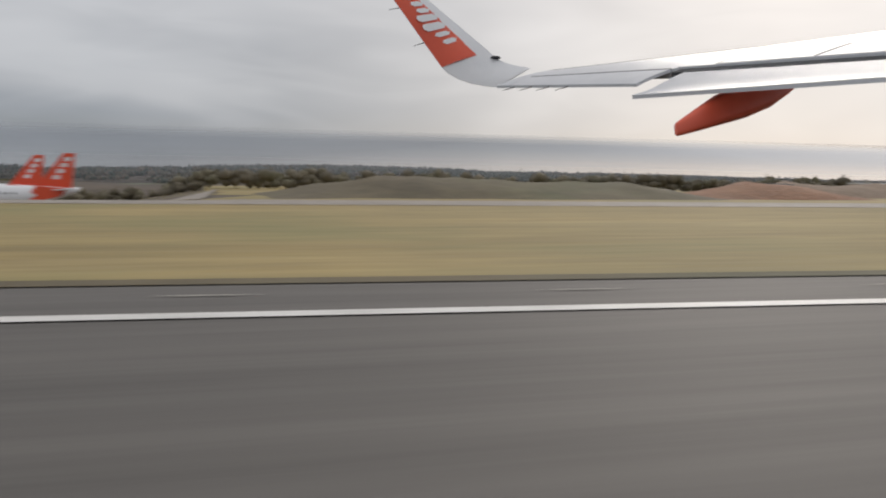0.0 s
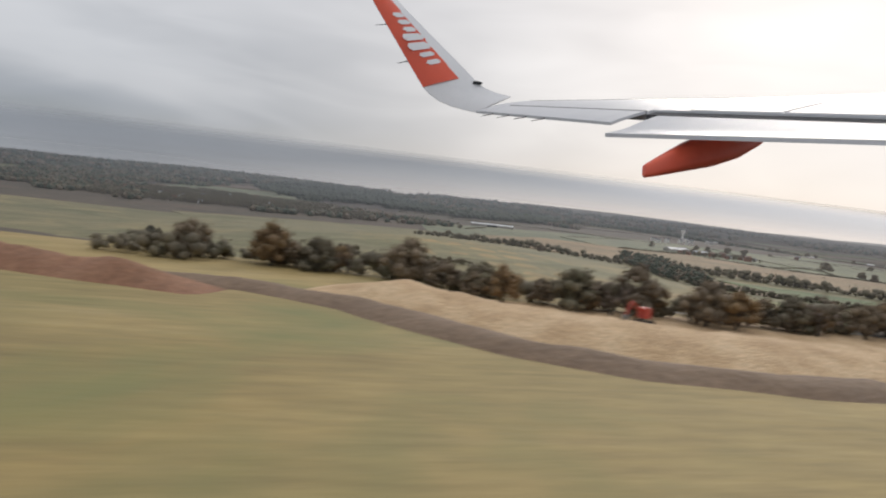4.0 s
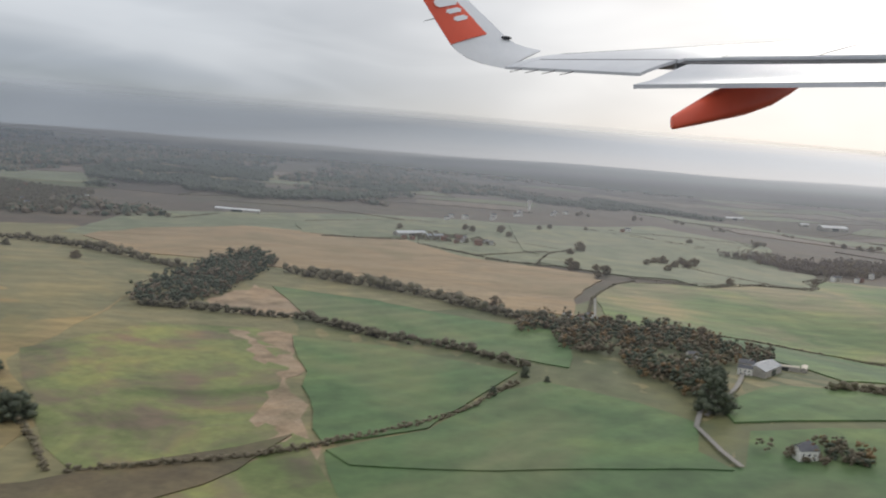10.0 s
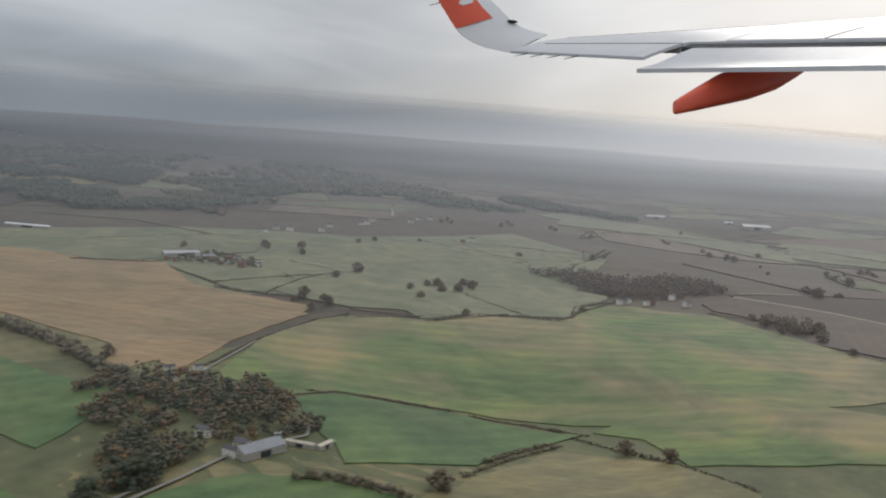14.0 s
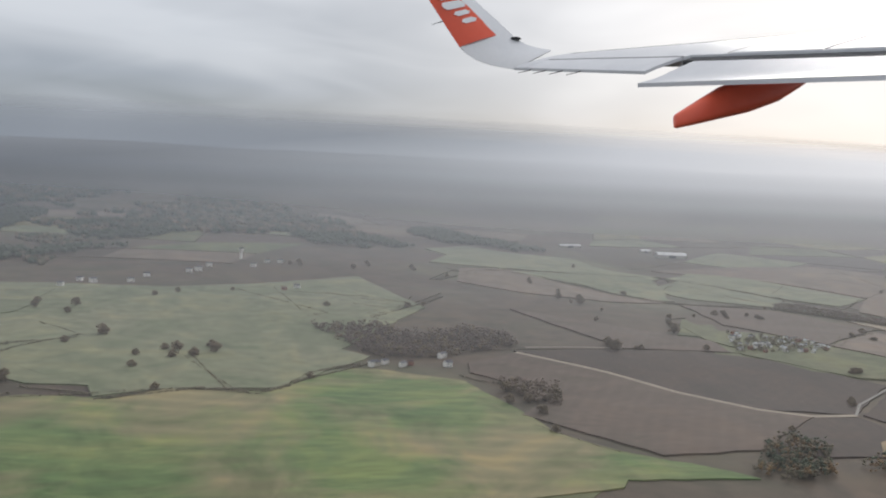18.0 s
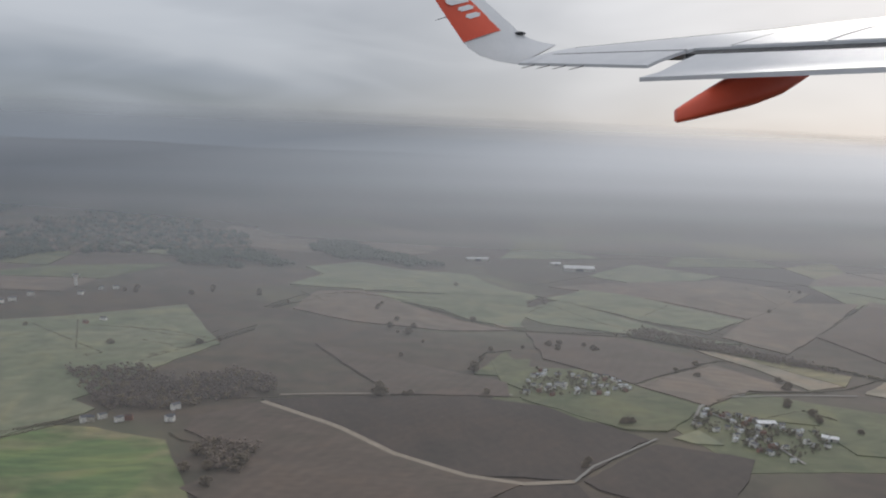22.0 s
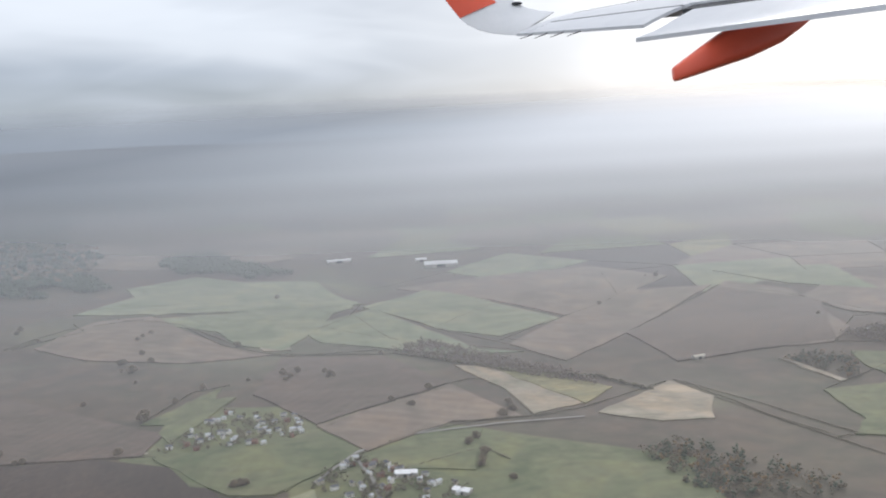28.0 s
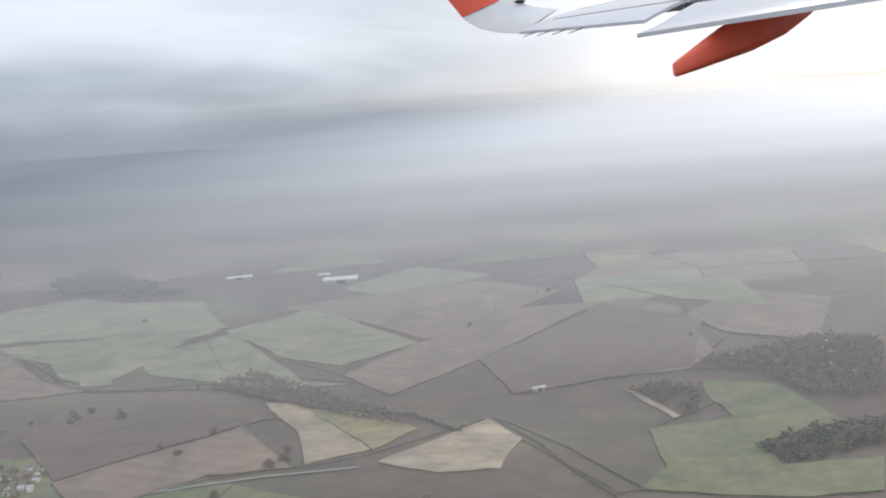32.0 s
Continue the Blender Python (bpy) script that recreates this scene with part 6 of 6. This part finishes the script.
# ---- airfield: banks, signs, lights and vehicles ----
def bank(name, points, tall, wide, mat, label, seed=0.0):
    """A long heap of soil with an uneven crest."""
    pts = [Vector((x, y, 0)) for x, y in points]
    fine = []
    for a, b in zip(pts, pts[1:]):
        k = max(2, int((b - a).length / 0.7))
        fine += [a.lerp(b, i / k) for i in range(k)]
    fine.append(pts[-1])
    verts, faces, m = [], [], 11
    for i, p in enumerate(fine):
        d = (fine[min(i + 2, len(fine) - 1)] - fine[max(i - 2, 0)]).normalized()
        side = Vector((-d.y, d.x, 0))
        end = min(1.0, i / 5, (len(fine) - 1 - i) / 5)
        for j in range(m):
            k = j / (m - 1) * 2 - 1
            q = p + side * k * wide / 2 * (1 + 0.2 * rough(p.x, p.y + seed, 0.3))
            z = tall * end * (1 - abs(k) ** 1.7) * (0.85 + 0.35 * rough(p.x + seed, p.y, 0.22) + 0.25 * rough(q.x, q.y, 0.9))
            verts.append((q.x, q.y, height(q.x, q.y) + z - 0.03))
    for i in range(len(fine) - 1):
        for j in range(m - 1):
            p = i * m + j
            faces.append((p, p + m, p + m + 1, p + 1))
    ob = raw(name, verts, faces, mat, smooth=True)
    bm = bmesh.new()
    bm.from_mesh(ob.data)
    bmesh.ops.recalc_face_normals(bm, faces=bm.faces[:])
    if sum(f.normal.z for f in bm.faces) < 0:
        bmesh.ops.reverse_faces(bm, faces=bm.faces[:])
    bm.to_mesh(ob.data)
    bm.free()
    return tagged(ob, label, "earth bank", kind="structure")


bank("grass_bank", rw((-0.5, 31), (4, 31.5), (10, 31.5), (17, 32)), 0.8, 9, "scrubby", "weedy brown-green bank beyond the taxiway")
bank("earth_mound", rw((15.5, 31), (20, 31.5), (24.5, 32)), 0.75, 6, "earth", "orange-brown earth mound beside the taxiway", 3)
bank("soil_mound", rw((21, 36), (28, 37), (38, 38), (43, 39)), 0.7, 8, "mud", "dark brown soil mound on the airfield", 7)
bank("earth_mound", [(41, 43), (47, 41.0), (52, 38.6), (57, 35.2), (61, 33), (64.5, 31)], 0.95, 3.6, "earth", "red-brown earth heaps along the airfield edge", 11)
bank("soil_bank", [(57, 36.0), (62, 34.2), (66, 33.2), (69.6, 29.4), (71.4, 25.6), (73.2, 22.4), (76, 20.3), (80, 18.9), (84.6, 18.8), (87, 20)], 0.42, 2.8, "mud", "dark brown soil bank round the sand", 17)
bank("sand_heap", [(68.6, 35.0), (71.4, 33.2), (73.6, 29.6), (76.4, 26.4), (79, 24.6), (82, 23.2), (86, 22.4), (88.6, 23.2)], 0.9, 6.6, "sand", "pale orange sand heap along the airfield edge", 23)
sheet("sand_floor", [(68, 31), (74, 27), (84, 24), (92, 24.5), (99, 26.5), (98, 30.5), (88, 33), (76, 35)], "sand", 0.02, "flat pale sand behind the heap", "sand", 3.0, 0.4)
strip("perimeter_road", [(84, 35.5), (91, 32.6), (95.9, 30.2), (99.9, 27.9), (103.6, 26.6), (110, 25.6), (116, 25)], 0.5, "road", 0.06, "narrow grey perimeter road", "road")


def fence(points, tall):
    ob = empty("fence", Matrix(), "grey wire perimeter fence on thin posts", "fence")
    for a, b in zip(points, points[1:]):
        k = max(1, int(math.dist(a, b) / 0.6))
        for i in range(k):
            x, y = a[0] + (b[0] - a[0]) * i / k, a[1] + (b[1] - a[1]) * i / k
            part("post", tube(bmesh.new(), (x, y, height(x, y) - 0.1), (x, y, height(x, y) + tall), 0.012, 0.012, 5), "metal", ob)
        for z in (0.45, 1.0):
            part("rail", tube(bmesh.new(), (a[0], a[1], height(*a) + tall * z), (b[0], b[1], height(*b) + tall * z), 0.01, 0.01, 5), "metal", ob)


fence([(84, 36.3), (91, 33.3), (95.9, 30.9), (99.9, 28.6), (103.6, 27.3), (110, 26.3)], 0.32)

hedge(0.88, rw((-45, 47), (-20, 48.5), (-4, 47.5), (8, 49), (20, 48), (30, 50), (42, 52)))
hedge(0.85, rw((-30, 45.5), (-6, 45), (10, 46)))
hedge(0.85, rw((16, 45.5), (27, 46.5), (36, 47.5)))
# trees along the airfield's edge, behind the sand and down beside the perimeter road
EDGE = [(64, 43.7), (67.9, 42.2), (69.4, 41.2), (71.2, 41.3), (73.8, 39.0), (75.5, 37.2), (76.8, 34.1), (79.3, 33.0), (81, 32.4), (82.9, 32.3), (84.8, 31.1), (86.8, 30.1), (89.3, 30.7), (90.7, 29.4), (93.1, 30.3), (94.7, 29.6), (96.8, 31.4), (98.2, 31.0),
        (99.8, 30.2), (101.4, 29.6), (103, 29.2), (104.6, 29.0), (106.4, 29.0), (108.2, 29.6), (110.4, 30.4), (113.4, 32.4), (116, 34.6), (119, 36.6), (122.6, 39), (126.4, 41.8), (142.6, 46.4), (144.4, 45.2), (146.2, 43.6), (149.2, 44.8)]
for i, (x, y) in enumerate(EDGE):
    for k in range(3):
        tree(("oak", "bare", "autumn", "oak", "bush")[(i * 2 + k) % 5], x + rng.uniform(-0.9, 0.9), y + 0.9 * k + rng.uniform(-0.5, 0.5), rng.uniform(0.9, 1.7) if k else rng.uniform(1.5, 2.1))
hedge(1.0, [(60, 45.5), (66, 44), (73, 41), (77, 36), (84, 33), (92, 31)])
hedge(1.0, [(95, 32.5), (101, 31), (107, 30.6), (114, 34), (122, 40.4), (127, 44)])

wood("autumn", [(203.5, 62), (206, 57), (212, 56), (214, 60), (209.5, 62.5), (208.5, 57.5), (206, 60)], 0.6)


def sign(x, y, wide, turn=0):
    ob = empty("taxiway_sign", pose(x, y, height(x, y) + 0.02, 0, 0, turn), "yellow airfield sign box on short legs", "sign", "airfield signs")
    box_part = part("box", box(bmesh.new(), -wide / 2, wide / 2, -0.04, 0.04, 0.07, 0.25, 0.008), "signyellow", ob)
    part("panel", box(bmesh.new(), wide * 0.02, wide * 0.16, -0.046, -0.04, 0.09, 0.23), "seam", box_part, "black lettering bar")
    part("base", box(bmesh.new(), -wide / 2 - 0.06, wide / 2 + 0.1, -0.09, 0.09, 0.0, 0.025), "concrete", ob)
    for s in (-0.4, 0, 0.4):
        part("leg", tube(bmesh.new(), (s * wide, 0, 0.02), (s * wide, 0, 0.08), 0.012, 0.012, 6), "metal", ob)


sign(38.3, 14.6, 0.95)
sign(41.3, 16.6, 0.85)
sign(52.2, 15.6, 0.6)


def marker_post(x, y):
    ob = empty("marker_post", pose(x, y, height(x, y) + 0.02), "tall orange marker post in the grass", "post", "marker posts")
    part("post", tube(bmesh.new(), (0, 0, 0), (0, 0, 0.58), 0.045, 0.045, 10), "postorange", ob)
    part("cap", tube(bmesh.new(), (0, 0, 0.58), (0, 0, 0.62), 0.045, 0.02, 10), "postorange", ob)
    part("base", box(bmesh.new(), -0.09, 0.09, -0.09, 0.09, 0, 0.03, 0.005), "concrete", ob)


marker_post(57.0, 17.6)
marker_post(57.8, 17.8)


def ground_lamp(x, y, z, lens, r=0.05, words="small flush airfield lamp"):
    ob = empty("ground_lamp", pose(x, y, z), words, "airfield lamp", "airfield lamps")
    part("rim", tube(bmesh.new(), (0, 0, -0.01), (0, 0, 0.012), r * 1.3, r * 1.1, 10), "metal", ob)
    part("lens", tube(bmesh.new(), (0, 0, 0.012), (0, 0, 0.022), r, r * 0.7, 10), lens, ob)


for i in range(10):
    for off in (-0.25, 0.28):
        ground_lamp(47.4 + off * (1 if i else 1.6), 7.0 + i * 1.25, 0.022, "lamp_green" if i % 2 else "lamp_amber", 0.045, "flush taxiway centre lamp, green or amber")
for x, y in ((44.6, 13.4), (43.8, 8.8), (43.5, 7.9), (43.0, 7.0), (42.3, 6.1), (50.3, 13.1), (51.3, 8.3), (44.3, 18.5)):
    ground_lamp(x, y, 0.014, "lamp_blue", 0.04, "small blue taxiway edge lamp")
for x in (9.3, 20.0, 30.7):
    ground_lamp(*rw((x, 4.85))[0], 0.018, "lamp_white", 0.06, "white runway edge lamp")
for i in range(18):
    strip("shoulder_mark", rw((-3 + i * 2.3, 5.0), (-2.55 + i * 2.3, 5.0)), 0.03, "concrete", 0.02, "short pale mark on the runway shoulder", "road marking")


def container(x, y, turn, wide, mat, label):
    ob = empty("container", pose(x, y, height(x, y), 0, 0, turn), label, "container")
    part("body", box(bmesh.new(), -wide / 2, wide / 2, -0.25, 0.25, 0.03, 0.55, 0.01), mat, ob)
    k = int(wide / 0.12)
    for i in range(k):
        x0 = -wide / 2 + 0.06 + i * (wide - 0.1) / k
        part("rib", box(bmesh.new(), x0, x0 + 0.04, -0.27, -0.25, 0.06, 0.52), mat, ob)
    for s in (-1, 1):
        part("skid", box(bmesh.new(), s * wide * 0.4 - 0.05, s * wide * 0.4 + 0.05, -0.25, 0.25, -0.1, 0.03), "metal", ob)


container(44.8, 36.2, -4, 1.7, "render_pale", "cream site container beside earth heaps")
container(*rw((33.0, 39.2))[0], 0, 0.9, "render_pale", "small cream site cabin")


def shed(x, y, wide):
    ob = empty("open_shed", pose(x, y, height(x, y)), "long open shed with a white flat roof", "shed")
    part("roof", box(bmesh.new(), -wide / 2, wide / 2, -0.5, 0.5, 0.62, 0.68, 0.01), "white_sheet", ob)
    part("wall", box(bmesh.new(), -wide / 2 + 0.1, wide / 2 - 0.1, 0.3, 0.36, -0.1, 0.62), "mud", ob)
    for i in range(7):
        xx = -wide / 2 + 0.15 + i * (wide - 0.3) / 6
        part("post", box(bmesh.new(), xx - 0.025, xx + 0.025, -0.45, -0.4, -0.1, 0.62), "metal", ob)


shed(*rw((34.5, 42.5))[0], 3.2)


def wheel_set(ob, places, r, wide):
    for x, y in places:
        w = part("wheel", tube(bmesh.new(), (x, y - wide / 2, r), (x, y + wide / 2, r), r, r, 14), "rubber", ob)
        part("rim", tube(bmesh.new(), (x, y - wide / 2 - 0.004, r), (x, y + wide / 2 + 0.004, r), r * 0.55, r * 0.55, 10), "metal", w)


def lorry(x, y, turn, mat, label):
    ob = empty("lorry", pose(x, y, height(x, y), 0, 0, turn), label, "lorry")
    part("load_bed", box(bmesh.new(), -0.75, 0.35, -0.24, 0.24, 0.2, 0.62, 0.015), mat, ob)
    cab = part("cab", box(bmesh.new(), 0.4, 0.75, -0.23, 0.23, 0.14, 0.6, 0.03), mat, ob)
    part("windscreen", box(bmesh.new(), 0.742, 0.76, -0.19, 0.19, 0.38, 0.55), "glass", cab)
    for s in (-1, 1):
        part("side_window", box(bmesh.new(), 0.5, 0.68, s * 0.232 - 0.006, s * 0.232 + 0.006, 0.38, 0.54), "glass", cab)
    part("chassis", box(bmesh.new(), -0.75, 0.72, -0.16, 0.16, 0.1, 0.2), "metal", ob)
    wheel_set(ob, [(u, s * 0.2) for u in (-0.55, -0.3, 0.52) for s in (-1, 1)], 0.1, 0.06)


def car(x, y, turn, mat, label):
    ob = empty("car", pose(x, y, height(x, y), 0, 0, turn), label, "car")
    part("body", box(bmesh.new(), -0.43, 0.43, -0.18, 0.18, 0.07, 0.2, 0.03), mat, ob)
    cabin = part("cabin", box(bmesh.new(), -0.28, 0.2, -0.16, 0.16, 0.19, 0.3, 0.04), mat, ob)
    for s in (-1, 1):
        part("side_window", box(bmesh.new(), -0.2, 0.13, s * 0.16 - 0.004, s * 0.16 + 0.004, 0.21, 0.28), "glass", cabin)
    part("windscreen", box(bmesh.new(), 0.19, 0.205, -0.13, 0.13, 0.21, 0.28), "glass", cabin)
    wheel_set(ob, [(u, s * 0.17) for u in (-0.27, 0.27) for s in (-1, 1)], 0.065, 0.045)


lorry(41.2, 38.4, -5, "blue", "blue lorry parked by earth heaps")
lorry(*rw((22.0, 33.4))[0], 0, "barn_sheet", "grey-green tanker lorry near the mounds")
car(48.6, 36.6, 0, "seam", "dark car parked on the grass")
for k, (x, y) in enumerate(((222.6, 91.3), (223.4, 91.7), (224.3, 92.2), (210.5, 118.0), (211.6, 117.0), (213.0, 119.0))):
    car(x, y, 35, "skin_white", "small white car parked beside the lane")


def excavator(x, y):
    ob = empty("excavator", pose(x, y, height(x, y) + 0.55, 0, 0, 200), "red tracked excavator working on the sand", "excavator")
    part("cab", box(bmesh.new(), -0.2, 0.16, -0.2, 0.2, 0.22, 0.62, 0.03), "red", ob)
    for s in (-1, 1):
        part("track", box(bmesh.new(), -0.38, 0.38, s * 0.2 - 0.07, s * 0.2 + 0.07, -0.1, 0.16, 0.05), "rubber", ob)
    part("boom", tube(bmesh.new(), (0.1, 0, 0.4), (0.75, 0, 0.85), 0.06, 0.05, 6), "red", ob)
    part("stick", tube(bmesh.new(), (0.75, 0, 0.85), (1.0, 0, 0.35), 0.045, 0.04, 6), "red", ob)
    part("bucket", box(bmesh.new(), 0.9, 1.1, -0.12, 0.12, 0.18, 0.36, 0.03), "metal", ob)


excavator(79.4, 26.2)


def airliner(x, y, turn):
    """A parked airliner, its nose towards -x."""
    ob = empty("airliner", pose(x, y, height(x, y) + 0.02, 0, 0, turn), "parked white airliner with an orange tail fin", "airliner", "parked airliners")
    verts, faces, m = [], [], 16
    rings = [(-7.4, 0.02, 0.6), (-7.2, 0.2, 0.62), (-6.6, 0.36, 0.68), (-5.9, 0.4, 0.72), (-1.9, 0.4, 0.72), (-1.0, 0.3, 0.8), (-0.3, 0.15, 0.9), (0.12, 0.05, 0.98)]
    for rx, rr, rz in rings:
        verts += [(rx, rr * math.cos(6.2832 * j / m), rz + rr * math.sin(6.2832 * j / m)) for j in range(m)]
    for i in range(len(rings) - 1):
        faces += [(i * m + j, i * m + (j + 1) % m, (i + 1) * m + (j + 1) % m, (i + 1) * m + j) for j in range(m)]
    faces.append(tuple(range((len(rings) - 1) * m, len(rings) * m)))
    body = raw("fuselage", verts, faces, "skin_white", ob, smooth=True)
    for i in range(22):
        for s in (-1, 1):
            part("window", box(bmesh.new(), -6.0 + i * 0.19, -5.94 + i * 0.19, s * 0.398 - 0.006, s * 0.398 + 0.006, 0.8, 0.88), "glass", body)

    def plate(name, pts, ax, t, mat, parent, label=""):
        bm = bmesh.new()
        rows = [[bm.verts.new((p[0], s * t, p[1]) if ax == "y" else (p[0], p[1], p[2] + s * t)) for p in pts] for s in (-1, 1)]
        bm.faces.new(rows[0]), bm.faces.new(rows[1][::-1])
        for i in range(len(pts)):
            j = (i + 1) % len(pts)
            bm.faces.new((rows[0][i], rows[1][i], rows[1][j], rows[0][j]))
        bmesh.ops.recalc_face_normals(bm, faces=bm.faces[:])
        return part(name, bm, mat, parent, label)

    fin = plate("fin", [(-1.35, 1.05), (-0.15, 0.98), (0.0, 2.3), (-0.38, 2.3)], "y", 0.03, "livery", ob, "orange tail fin")
    for i in range(4):
        z = 1.35 + i * 0.22
        plate("name_bar", [(-0.78 + i * 0.13, z), (-0.55 + i * 0.13, z), (-0.5 + i * 0.13, z + 0.15), (-0.72 + i * 0.13, z + 0.15)], "y", 0.034, "skin_white", fin, "white lettering shape")
    plate("tail_band", [(-1.75, 0.42), (-0.5, 0.74), (-0.25, 1.02), (-1.3, 1.1)], "y", 0.33, "livery", ob, "orange band round the tail")
    for s in (-1, 1):
        plate("tailplane", [(-0.85, s * 0.15, 0.95), (-0.3, s * 0.15, 0.95), (0.05, s * 1.2, 1.02), (-0.2, s * 1.2, 1.02)], "z", 0.02, "skin_white", ob)
        plate("wing", [(-4.9, s * 0.3, 0.55), (-3.3, s * 0.3, 0.55), (-2.6, s * 3.3, 0.78), (-2.9, s * 3.3, 0.78)], "z", 0.035, "skin_white", ob)
        part("engine", tube(bmesh.new(), (-4.9, s * 1.15, 0.42), (-4.1, s * 1.15, 0.45), 0.2, 0.14, 14), "livery", ob, "orange engine pod")
        part("main_gear", tube(bmesh.new(), (-3.4, s * 0.75, 0.0), (-3.4, s * 0.7, 0.6), 0.07, 0.03, 8), "rubber", ob)
    part("nose_gear", tube(bmesh.new(), (-6.4, 0, 0.0), (-6.4, 0, 0.5), 0.06, 0.03, 8), "rubber", ob)
    return ob


airliner(-4.6, 36.0, 2)
airliner(-6.4, 40.5, 2)
sheet("apron", rw((-40, 24.0), (-2.0, 24.6), (-2.5, 43), (-40, 43)), "paletaxi", 0.02, "pale apron under the parked airliners", "apron", 6.0)
